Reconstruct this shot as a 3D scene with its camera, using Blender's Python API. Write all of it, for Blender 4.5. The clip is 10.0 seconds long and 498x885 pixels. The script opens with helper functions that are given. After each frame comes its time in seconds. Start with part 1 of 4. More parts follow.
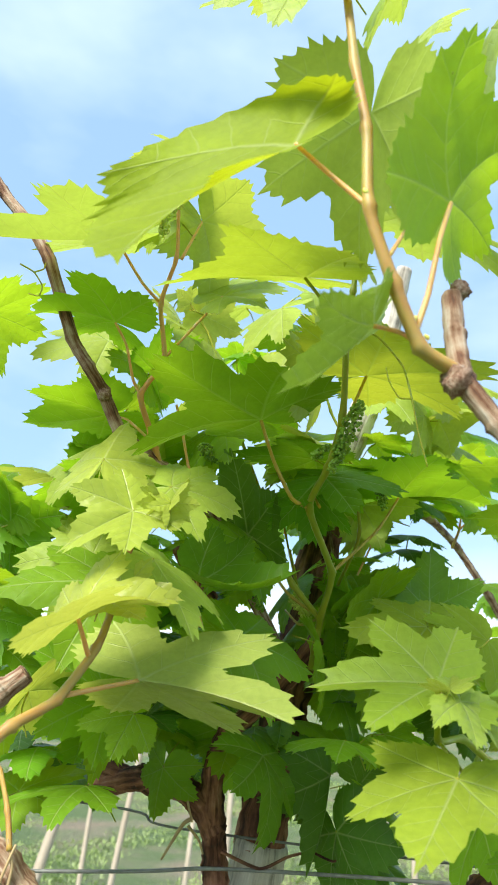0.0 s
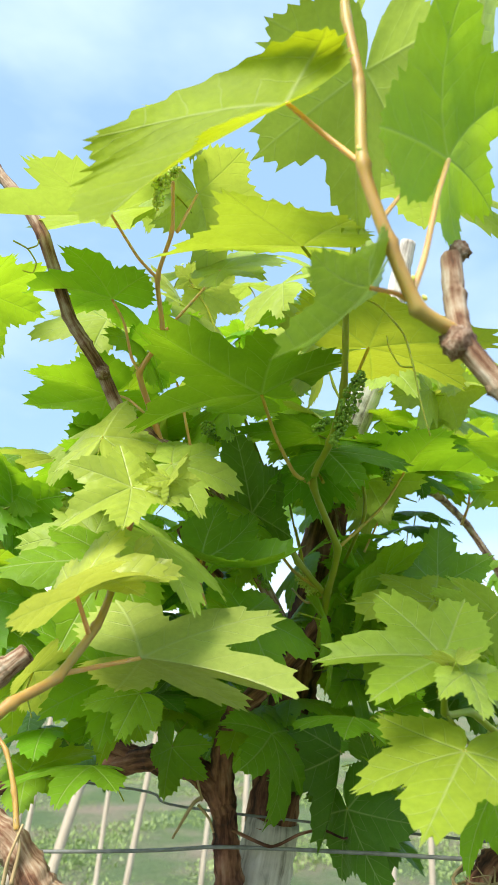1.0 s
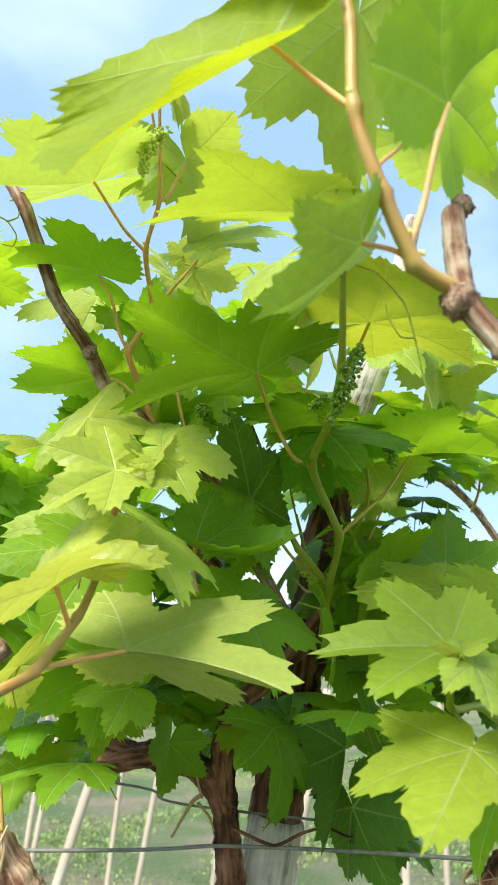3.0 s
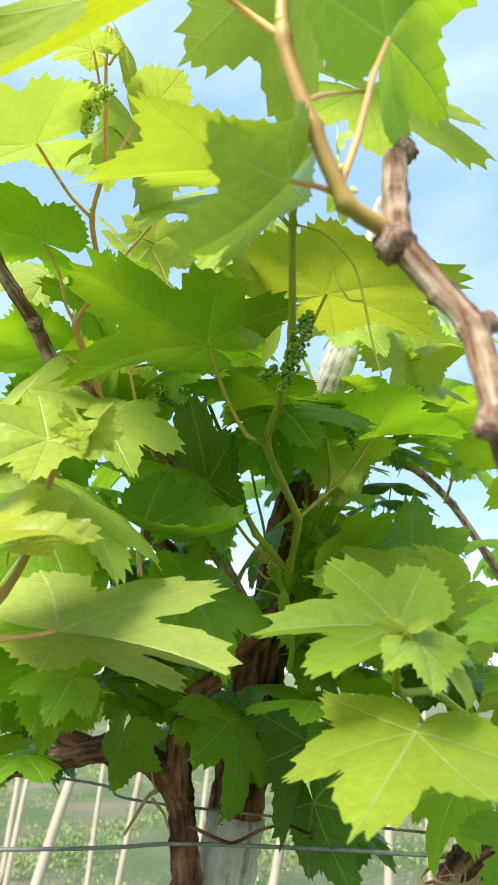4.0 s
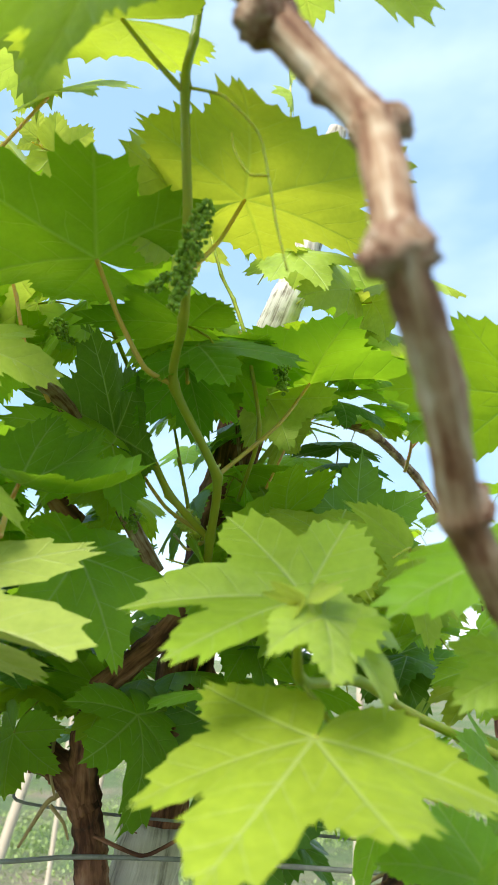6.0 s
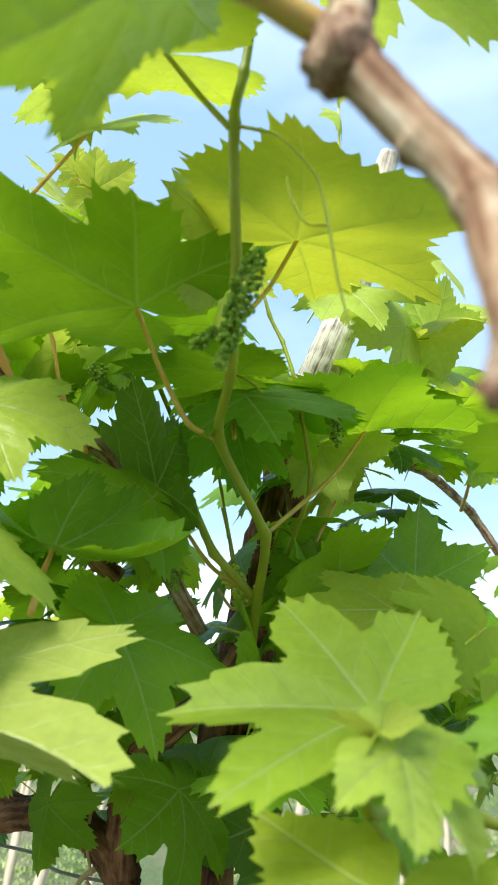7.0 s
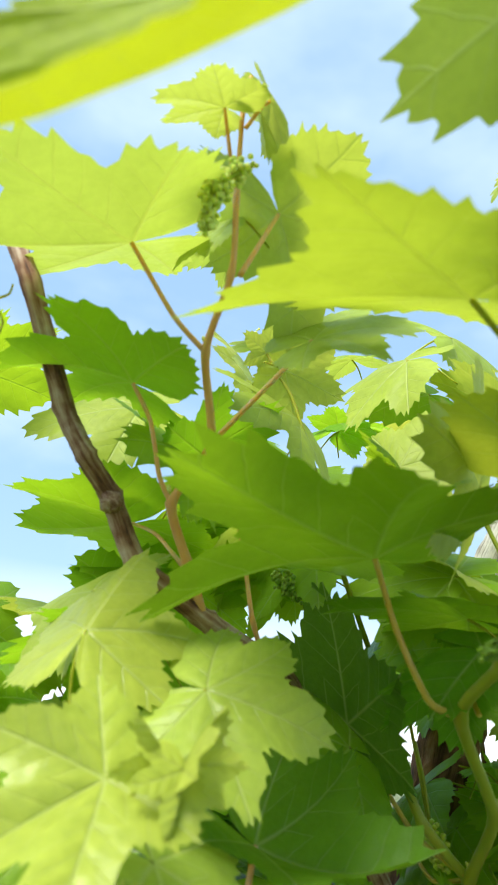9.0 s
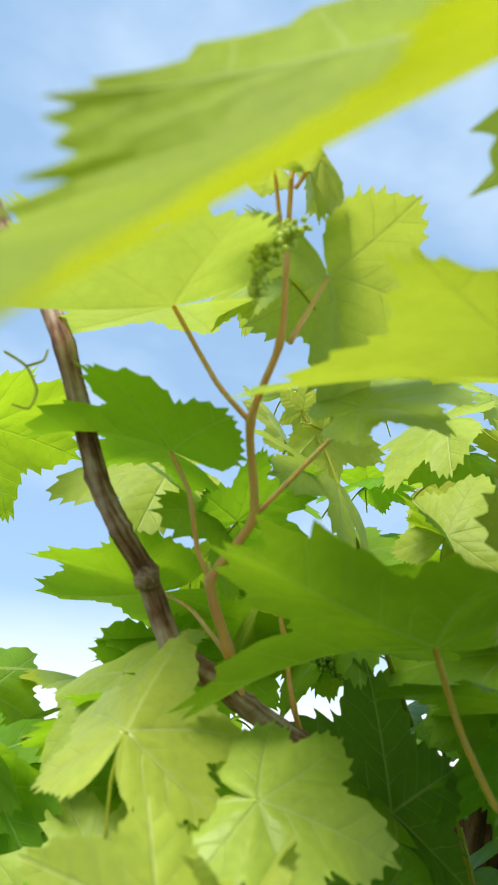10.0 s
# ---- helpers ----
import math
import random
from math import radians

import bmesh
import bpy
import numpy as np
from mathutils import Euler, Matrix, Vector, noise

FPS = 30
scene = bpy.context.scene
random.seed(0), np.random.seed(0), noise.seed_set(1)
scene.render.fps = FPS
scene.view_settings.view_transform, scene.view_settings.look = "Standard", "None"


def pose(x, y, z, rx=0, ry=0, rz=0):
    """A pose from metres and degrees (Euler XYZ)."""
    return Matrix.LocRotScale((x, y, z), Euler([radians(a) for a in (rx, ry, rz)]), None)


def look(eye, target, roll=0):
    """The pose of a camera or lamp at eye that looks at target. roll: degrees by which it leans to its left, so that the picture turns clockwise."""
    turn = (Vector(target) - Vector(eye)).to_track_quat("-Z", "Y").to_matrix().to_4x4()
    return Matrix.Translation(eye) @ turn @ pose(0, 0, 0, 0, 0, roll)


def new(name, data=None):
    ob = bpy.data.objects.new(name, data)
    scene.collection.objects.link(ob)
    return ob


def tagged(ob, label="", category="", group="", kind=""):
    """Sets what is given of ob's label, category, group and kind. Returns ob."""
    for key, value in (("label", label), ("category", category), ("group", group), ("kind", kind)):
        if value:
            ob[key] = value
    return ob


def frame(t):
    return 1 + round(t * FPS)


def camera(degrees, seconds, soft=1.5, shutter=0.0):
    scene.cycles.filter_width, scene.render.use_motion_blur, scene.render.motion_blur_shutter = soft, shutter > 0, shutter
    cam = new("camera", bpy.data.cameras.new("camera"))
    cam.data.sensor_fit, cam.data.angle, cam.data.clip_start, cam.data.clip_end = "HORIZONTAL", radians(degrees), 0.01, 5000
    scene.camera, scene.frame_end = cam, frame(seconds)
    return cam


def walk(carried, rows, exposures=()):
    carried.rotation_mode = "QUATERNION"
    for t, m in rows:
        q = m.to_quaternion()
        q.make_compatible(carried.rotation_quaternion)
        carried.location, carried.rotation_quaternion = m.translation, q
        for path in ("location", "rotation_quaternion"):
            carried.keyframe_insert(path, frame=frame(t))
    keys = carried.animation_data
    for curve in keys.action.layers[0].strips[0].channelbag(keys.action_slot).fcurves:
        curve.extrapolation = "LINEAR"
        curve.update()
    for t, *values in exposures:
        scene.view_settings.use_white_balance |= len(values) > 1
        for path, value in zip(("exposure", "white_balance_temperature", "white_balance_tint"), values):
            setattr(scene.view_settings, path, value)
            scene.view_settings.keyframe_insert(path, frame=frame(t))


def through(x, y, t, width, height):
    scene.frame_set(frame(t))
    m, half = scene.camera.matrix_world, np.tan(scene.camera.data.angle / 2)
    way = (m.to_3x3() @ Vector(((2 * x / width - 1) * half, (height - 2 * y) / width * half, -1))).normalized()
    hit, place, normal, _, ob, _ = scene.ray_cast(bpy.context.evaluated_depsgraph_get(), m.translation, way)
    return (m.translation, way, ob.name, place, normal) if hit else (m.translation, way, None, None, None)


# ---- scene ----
cam = camera(37.9, 10.0, soft=1.0)
METRES, EYE, TILT, LEAN, TURN = 0.55, 1.30, 19.0, -2.0, 0.0
ROWS = [
    (0.0, 0.0, 0.0, 0.0, 0.0, 0.0, -0.0),
    (0.5, 0.0083, 0.0086, -0.0101, 0.35, -0.46, 0.62),
    (1.0, 0.0172, 0.02, -0.0201, 0.83, -1.08, 1.18),
    (1.5, 0.0189, 0.0304, -0.0214, 1.64, -1.09, 1.44),
    (2.0, 0.0255, 0.0488, -0.0267, 1.88, -1.28, 1.71),
    (3.5, 0.0688, 0.1129, -0.0562, 1.55, -1.66, 1.83),
    (4.0, 0.1082, 0.1444, -0.0932, 0.96, -1.31, 1.55),
    (4.5, 0.1537, 0.2048, -0.1266, -0.3, -2.64, 1.11),
    (5.0, 0.1812, 0.2607, -0.1521, -1.51, -2.91, 0.59),
    (6.5, 0.2217, 0.4064, -0.1542, 0.81, -1.87, 1.54),
    (7.0, 0.2026, 0.4479, -0.1117, 2.68, -1.21, 1.31),
    (7.5, 0.1518, 0.487, -0.0527, 4.4, 0.24, 0.42),
    (8.0, 0.0916, 0.5359, 0.0156, 5.97, 1.14, -0.37),
    (8.5, 0.0408, 0.5705, 0.0726, 7.62, 2.02, -0.84),
    (9.0, -0.0031, 0.5839, 0.1083, 8.03, 3.87, -1.55),
    (9.5, -0.037, 0.6056, 0.1328, 8.23, 4.74, -2.06),
    (10.0, -0.0585, 0.6229, 0.1576, 8.09, 6.2, -1.87),
]
walk(cam, [(t, pose(0, 0, EYE, TILT, LEAN, TURN) @ pose(METRES * x, METRES * y, METRES * z, 90 + pitch, roll, yaw)) for t, x, y, z, yaw, pitch, roll in ROWS],
     exposures=((0.0, 0.75), (3.5, 0.80), (7.4, 0.88), (8.4, 0.88), (9.0, 0.70), (9.5, 0.54), (10.0, 0.46)))
cam.data.dof.use_dof = True
cam.data.dof.focus_distance = 0.75
cam.data.dof.aperture_fstop = 15.0

# ---- light: a high sun behind the camera, a blue sky with soft white cloud ----
SUN_TO = Vector((-0.31, -0.57, 0.76)).normalized()
world = bpy.data.worlds.new("sky")
scene.world = world
world.use_nodes = True
wn, wl = world.node_tree.nodes, world.node_tree.links
wn.clear()
w_out = wn.new("ShaderNodeOutputWorld")
w_bg = wn.new("ShaderNodeBackground")
w_sky = wn.new("ShaderNodeTexSky")
w_sky.sky_type = "NISHITA"
w_sky.sun_disc = False
w_sky.sun_elevation = math.asin(SUN_TO.z)
w_sky.sun_rotation = math.atan2(SUN_TO.x, SUN_TO.y)
w_sky.dust_density = 1.5
w_geo = wn.new("ShaderNodeTexCoord")
w_map = wn.new("ShaderNodeMapping")
w_map.inputs["Scale"].default_value = (1.0, 1.0, 2.2)
w_noise = wn.new("ShaderNodeTexNoise")
w_noise.inputs["Scale"].default_value = 2.6
w_noise.inputs["Detail"].default_value = 5.0
w_noise.inputs["Roughness"].default_value = 0.5
w_ramp = wn.new("ShaderNodeMapRange")
w_ramp.inputs["From Min"].default_value = 0.47
w_ramp.inputs["From Max"].default_value = 0.82
w_sep = wn.new("ShaderNodeSeparateXYZ")
w_low = wn.new("ShaderNodeMapRange")
w_low.inputs["From Min"].default_value = 0.19
w_low.inputs["From Max"].default_value = 0.02
w_mix = wn.new("ShaderNodeMix")
w_mix.data_type = "RGBA"
w_mix.inputs["B"].default_value = (4.1, 5.1, 6.3, 1)
wl.new(w_geo.outputs["Generated"], w_map.inputs["Vector"])
wl.new(w_map.outputs["Vector"], w_noise.inputs["Vector"])
wl.new(w_noise.outputs["Fac"], w_ramp.inputs["Value"])
wl.new(w_geo.outputs["Generated"], w_sep.inputs["Vector"])
wl.new(w_sep.outputs["Z"], w_low.inputs["Value"])
wl.new(w_ramp.outputs["Result"], w_mix.inputs["Factor"])
w_edge = wn.new("ShaderNodeMix")
w_edge.data_type = "RGBA"
w_edge.inputs["B"].default_value = (7.0, 7.4, 7.9, 1)
wl.new(w_low.outputs["Result"], w_edge.inputs["Factor"])
w_haze = wn.new("ShaderNodeMix")
w_haze.data_type = "RGBA"
w_haze.inputs["Factor"].default_value = 0.6
w_haze.inputs["B"].default_value = (2.7, 4.3, 6.3, 1)
wl.new(w_sky.outputs["Color"], w_haze.inputs["A"])
wl.new(w_haze.outputs["Result"], w_mix.inputs["A"])
wl.new(w_mix.outputs["Result"], w_edge.inputs["A"])
wl.new(w_edge.outputs["Result"], w_bg.inputs["Color"])
w_bg.inputs["Strength"].default_value = 0.132
wl.new(w_bg.outputs["Background"], w_out.inputs["Surface"])

sun_data = bpy.data.lights.new("sun", "SUN")
sun_data.energy = 4.3
sun_data.angle = radians(30.0)
sun_data.color = (1.0, 0.96, 0.88)
sun = new("sun", sun_data)
sun.matrix_world = look(SUN_TO * 20, (0, 0, 0))


# ---- materials ----
def node_material(name):
    m = bpy.data.materials.new(name)
    m.use_nodes = True
    m.node_tree.nodes.clear()
    return m, m.node_tree.nodes, m.node_tree.links


def noise_node(nodes, links, scale, detail=4.0, rough=0.55, coord="Object", stretch=None):
    tc = nodes.new("ShaderNodeTexCoord")
    n = nodes.new("ShaderNodeTexNoise")
    n.inputs["Scale"].default_value = scale
    n.inputs["Detail"].default_value = detail
    n.inputs["Roughness"].default_value = rough
    if stretch:
        mp = nodes.new("ShaderNodeMapping")
        mp.inputs["Scale"].default_value = stretch
        if coord == "grain":
            at = nodes.new("ShaderNodeAttribute")
            at.attribute_name = "grain"
            links.new(at.outputs["Vector"], mp.inputs["Vector"])
        else:
            links.new(tc.outputs[coord], mp.inputs["Vector"])
        links.new(mp.outputs["Vector"], n.inputs["Vector"])
    else:
        links.new(tc.outputs[coord], n.inputs["Vector"])
    return n


def ramp_node(nodes, links, source, stops):
    r = nodes.new("ShaderNodeValToRGB")
    while len(r.color_ramp.elements) < len(stops):
        r.color_ramp.elements.new(0.5)
    for e, (p, c) in zip(r.color_ramp.elements, stops):
        e.position = p
        e.color = (*c, 1)
    links.new(source, r.inputs["Fac"])
    return r


def math_node(nodes, links, op, a, b=None, c=None, clamp=False):
    m = nodes.new("ShaderNodeMath")
    m.operation, m.use_clamp = op, clamp
    for i, v in enumerate((a, b, c)):
        if v is None:
            continue
        if isinstance(v, (int, float)):
            m.inputs[i].default_value = v
        else:
            links.new(v, m.inputs[i])
    return m.outputs["Value"]


def leaf_material(name, top, through_colour, gloss, part_through):
    """A leaf: a waxy, quilted blade with pale veins that lets part of the light through."""
    m, n, k = node_material(name)
    big = noise_node(n, k, 14.0, 3.0)
    fine = noise_node(n, k, 190.0, 5.0)
    pucker = noise_node(n, k, 48.0, 2.0)
    info = n.new("ShaderNodeObjectInfo")
    shift = n.new("ShaderNodeMapRange")
    shift.inputs["To Min"].default_value = 0.485
    shift.inputs["To Max"].default_value = 0.512
    k.new(info.outputs["Random"], shift.inputs["Value"])
    # veins, from the distance along and across each main vein
    uv = n.new("ShaderNodeUVMap")
    uv.uv_map = "veins"
    sep = n.new("ShaderNodeSeparateXYZ")
    k.new(uv.outputs["UV"], sep.inputs["Vector"])
    along, across = sep.outputs["X"], sep.outputs["Y"]
    width = math_node(n, k, "MULTIPLY_ADD", along, -0.011, 0.0185)
    main = math_node(n, k, "SUBTRACT", 1.0, math_node(n, k, "DIVIDE", across, width), clamp=True)
    warp = math_node(n, k, "MULTIPLY_ADD", big.outputs["Fac"], 0.24, along)
    slant = math_node(n, k, "SUBTRACT", warp, math_node(n, k, "MULTIPLY", across, 0.95))
    cell = math_node(n, k, "FRACT", math_node(n, k, "MULTIPLY", slant, 5.6))
    dist = math_node(n, k, "ABSOLUTE", math_node(n, k, "SUBTRACT", cell, 0.5))
    side = math_node(n, k, "SUBTRACT", 1.0, math_node(n, k, "DIVIDE", dist, 0.045), clamp=True)
    fade = math_node(n, k, "SUBTRACT", 1.0, math_node(n, k, "MULTIPLY", across, 2.6), clamp=True)
    side = math_node(n, k, "MULTIPLY", math_node(n, k, "MULTIPLY", side, fade), 0.74)
    net = n.new("ShaderNodeTexVoronoi")
    net.feature = "DISTANCE_TO_EDGE"
    net.inputs["Scale"].default_value = 260.0
    tc = n.new("ShaderNodeTexCoord")
    k.new(tc.outputs["Object"], net.inputs["Vector"])
    mesh = math_node(n, k, "SUBTRACT", 1.0, math_node(n, k, "MULTIPLY", net.outputs["Distance"], 9.0), clamp=True)
    vein = math_node(n, k, "MAXIMUM", math_node(n, k, "MAXIMUM", main, side), math_node(n, k, "MULTIPLY", mesh, 0.07))
    mottled = ramp_node(n, k, big.outputs["Fac"], [(0.25, tuple(c * 0.80 for c in top)), (0.75, tuple(min(1, c * 1.18) for c in top))])
    spots = ramp_node(n, k, fine.outputs["Fac"], [(0.3, (0.84, 0.87, 0.82)), (0.7, (1.12, 1.10, 1.06))])
    mul = n.new("ShaderNodeMix")
    mul.data_type, mul.blend_type = "RGBA", "MULTIPLY"
    mul.inputs["Factor"].default_value = 1.0
    k.new(mottled.outputs["Color"], mul.inputs["A"])
    k.new(spots.outputs["Color"], mul.inputs["B"])
    tint = n.new("ShaderNodeHueSaturation")
    k.new(shift.outputs["Result"], tint.inputs["Hue"])
    k.new(mul.outputs["Result"], tint.inputs["Color"])
    veined = n.new("ShaderNodeMix")
    veined.data_type = "RGBA"
    veined.inputs["B"].default_value = (0.56, 0.63, 0.26, 1)
    k.new(math_node(n, k, "MULTIPLY", vein, 0.52), veined.inputs["Factor"])
    k.new(tint.outputs["Color"], veined.inputs["A"])
    skin = n.new("ShaderNodeBsdfPrincipled")
    skin.inputs["Roughness"].default_value = gloss
    skin.inputs["Specular IOR Level"].default_value = 0.26
    k.new(veined.outputs["Result"], skin.inputs["Base Color"])
    tint2 = n.new("ShaderNodeHueSaturation")
    k.new(shift.outputs["Result"], tint2.inputs["Hue"])
    through = ramp_node(n, k, big.outputs["Fac"], [(0.25, tuple(c * 0.86 for c in through_colour)), (0.75, tuple(min(1, c * 1.12) for c in through_colour))])
    k.new(through.outputs["Color"], tint2.inputs["Color"])
    thick = n.new("ShaderNodeMix")
    thick.data_type = "RGBA"
    thick.inputs["B"].default_value = (*(c * 0.86 for c in through_colour), 1)
    k.new(math_node(n, k, "MULTIPLY", vein, 0.8), thick.inputs["Factor"])
    k.new(tint2.outputs["Color"], thick.inputs["A"])
    back = n.new("ShaderNodeBsdfTranslucent")
    k.new(thick.outputs["Result"], back.inputs["Color"])
    smooth = math_node(n, k, "COSINE", math_node(n, k, "MULTIPLY", dist, 6.283))
    quilt = math_node(n, k, "MULTIPLY", math_node(n, k, "MULTIPLY", smooth, fade), -0.09)
    height = math_node(n, k, "ADD", math_node(n, k, "MULTIPLY_ADD", pucker.outputs["Fac"], 1.2, math_node(n, k, "MULTIPLY", mesh, -0.006)), math_node(n, k, "ADD", math_node(n, k, "MULTIPLY_ADD", fine.outputs["Fac"], 0.08, quilt), math_node(n, k, "MULTIPLY", vein, -0.32)))
    bump = n.new("ShaderNodeBump")
    bump.inputs["Strength"].default_value = 0.75
    bump.inputs["Distance"].default_value = 0.0020
    k.new(height, bump.inputs["Height"])
    k.new(bump.outputs["Normal"], skin.inputs["Normal"])
    k.new(bump.outputs["Normal"], back.inputs["Normal"])
    mix = n.new("ShaderNodeMixShader")
    mix.inputs["Fac"].default_value = part_through
    k.new(skin.outputs["BSDF"], mix.inputs[1])
    k.new(back.outputs["BSDF"], mix.inputs[2])
    out = n.new("ShaderNodeOutputMaterial")
    k.new(mix.outputs["Shader"], out.inputs["Surface"])
    return m


def stem_material(name, stops, rough, scale, stretch, bump_height, sub=0.0):
    """Bark or stem skin: streaks along the length, fine grain and relief."""
    m, n, k = node_material(name)
    streak = noise_node(n, k, scale, 6.0, 0.62, "Object" if stretch == (1, 1, 1) else "grain", stretch)
    blot = noise_node(n, k, scale * 0.22, 4.0)
    add = n.new("ShaderNodeMath")
    add.operation = "MULTIPLY_ADD"
    add.inputs[1].default_value = 0.6
    k.new(streak.outputs["Fac"], add.inputs[0])
    half = n.new("ShaderNodeMath")
    half.operation = "MULTIPLY"
    half.inputs[1].default_value = 0.4
    k.new(blot.outputs["Fac"], half.inputs[0])
    k.new(half.outputs["Value"], add.inputs[2])
    col = ramp_node(n, k, add.outputs["Value"], stops)
    skin = n.new("ShaderNodeBsdfPrincipled")
    skin.inputs["Roughness"].default_value = rough
    skin.inputs["Specular IOR Level"].default_value = 0.35
    k.new(col.outputs["Color"], skin.inputs["Base Color"])
    if sub:
        skin.inputs["Subsurface Weight"].default_value = sub
        skin.inputs["Subsurface Radius"].default_value = (0.006, 0.004, 0.0015)
        skin.inputs["Subsurface Scale"].default_value = 1.0
    bump = n.new("ShaderNodeBump")
    bump.inputs["Strength"].default_value = 0.8
    bump.inputs["Distance"].default_value = bump_height
    k.new(streak.outputs["Fac"], bump.inputs["Height"])
    k.new(bump.outputs["Normal"], skin.inputs["Normal"])
    out = n.new("ShaderNodeOutputMaterial")
    k.new(skin.outputs["BSDF"], out.inputs["Surface"])
    return m


LEAF = {
    "young": leaf_material("leaf_young", (0.40, 0.49, 0.075), (0.55, 0.63, 0.08), 0.31, 0.42),
    "yellow": leaf_material("leaf_light", (0.345, 0.465, 0.066), (0.53, 0.61, 0.066), 0.46, 0.43),
    "pale": leaf_material("leaf_pale", (0.36, 0.46, 0.105), (0.54, 0.62, 0.080), 0.34, 0.36),
    "lime": leaf_material("leaf_lime", (0.305, 0.410, 0.038), (0.51, 0.60, 0.036), 0.44, 0.43),
    "olive": leaf_material("leaf_olive", (0.27, 0.35, 0.010), (0.52, 0.57, 0.012), 0.62, 0.45),
    "green": leaf_material("leaf_green", (0.165, 0.335, 0.018), (0.43, 0.66, 0.018), 0.46, 0.50),
    "mature": leaf_material("leaf_mature", (0.115, 0.275, 0.018), (0.27, 0.50, 0.014), 0.40, 0.42),
    "waxy": leaf_material("leaf_waxy", (0.20, 0.29, 0.060), (0.27, 0.42, 0.020), 0.30, 0.28),
    # darkened green leaf: deep shade is put into its colour; the weeds share it
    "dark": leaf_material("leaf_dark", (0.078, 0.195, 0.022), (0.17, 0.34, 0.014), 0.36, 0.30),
}
BARK = stem_material("bark", [(0.36, (0.045, 0.020, 0.012)), (0.44, (0.17, 0.078, 0.038)), (0.53, (0.34, 0.23, 0.14)), (0.62, (0.48, 0.40, 0.29)), (0.72, (0.56, 0.52, 0.44))], 0.8, 230, (1, 1, 0.09), 0.004)
OLDBARK = stem_material("old_bark", [(0.36, (0.018, 0.008, 0.006)), (0.45, (0.10, 0.04, 0.024)), (0.55, (0.28, 0.125, 0.070)), (0.68, (0.44, 0.26, 0.165))], 0.9, 120, (1, 1, 0.12), 0.008)
GREEN = stem_material("green_stem", [(0.30, (0.18, 0.26, 0.018)), (0.5, (0.28, 0.33, 0.030)), (0.70, (0.42, 0.37, 0.055))], 0.42, 70, (1, 1, 0.1), 0.0006, 0.7)
RED = stem_material("reddish_stem", [(0.30, (0.60, 0.28, 0.09)), (0.5, (0.68, 0.40, 0.15)), (0.70, (0.64, 0.53, 0.19))], 0.42, 70, (1, 1, 0.1), 0.0006, 0.7)
OLIVESTEM = stem_material("olive_stem", [(0.30, (0.42, 0.27, 0.06)), (0.5, (0.48, 0.37, 0.075)), (0.70, (0.44, 0.43, 0.08))], 0.42, 70, (1, 1, 0.1), 0.0006, 0.7)
YOUNGSTEM = stem_material("young_stem", [(0.30, (0.40, 0.46, 0.10)), (0.5, (0.52, 0.56, 0.14)), (0.70, (0.60, 0.58, 0.18))], 0.42, 70, (1, 1, 0.1), 0.0006, 0.7)
TAN = stem_material("tan_shoot", [(0.36, (0.33, 0.16, 0.05)), (0.48, (0.43, 0.28, 0.08)), (0.62, (0.38, 0.36, 0.09))], 0.45, 70, (1, 1, 0.1), 0.0006, 0.7)
BERRY = stem_material("flower_bud", [(0.3, (0.07, 0.175, 0.012)), (0.7, (0.27, 0.42, 0.045))], 0.42, 220, (1, 1, 1), 0.0004, 0.25)
YOUNGBUD = stem_material("young_bud", [(0.3, (0.44, 0.55, 0.07)), (0.7, (0.66, 0.72, 0.17))], 0.5, 220, (1, 1, 1), 0.0004, 0.6)
POSTWOOD = stem_material("grey_wood", [(0.36, (0.03, 0.022, 0.016)), (0.42, (0.24, 0.21, 0.17)), (0.51, (0.56, 0.51, 0.43)), (0.66, (0.76, 0.72, 0.64))], 0.85, 110, (1, 1, 0.05), 0.006)
PALEWOOD = stem_material("pale_wood", [(0.36, (0.13, 0.10, 0.075)), (0.43, (0.42, 0.37, 0.30)), (0.50, (0.70, 0.65, 0.57)), (0.66, (0.82, 0.78, 0.72))], 0.85, 240, (1, 1, 0.05), 0.003)
STAKEWOOD = stem_material("stake_wood", [(0.3, (0.34, 0.27, 0.19)), (0.7, (0.62, 0.54, 0.42))], 0.8, 30, (1, 1, 0.08), 0.002)
WIRE = stem_material("wire_steel", [(0.3, (0.12, 0.12, 0.11)), (0.7, (0.32, 0.32, 0.29))], 0.5, 90, (0.2, 1, 1), 0.0003)
SCAR = stem_material("bud_scar", [(0.34, (0.05, 0.022, 0.013)), (0.44, (0.20, 0.10, 0.058)), (0.55, (0.35, 0.24, 0.16)), (0.70, (0.50, 0.43, 0.33))], 0.9, 420, (1, 1, 1), 0.003)
TWINE = stem_material("straw_twine", [(0.3, (0.30, 0.20, 0.09)), (0.7, (0.55, 0.42, 0.22))], 0.9, 120, (1, 1, 0.2), 0.001)


# ---- shapes ----
def thing(name, label, category, place=(0, 0, 0), group="", kind=""):
    ob = new(name)
    ob.location = place
    return tagged(ob, label, category, group, kind)


def mesh_part(name, verts, faces, materials, parent=None, label="", slots=None, smooth=True):
    me = bpy.data.meshes.new(name)
    me.from_pydata(verts, [], faces)
    for m in materials:
        me.materials.append(m)
    if slots is not None:
        me.polygons.foreach_set("material_index", slots)
    me.polygons.foreach_set("use_smooth", [smooth] * len(me.polygons))
    me.update()
    ob = new(name, me)
    if parent:
        ob.parent = parent
    if label:
        ob["label"] = label
    return ob


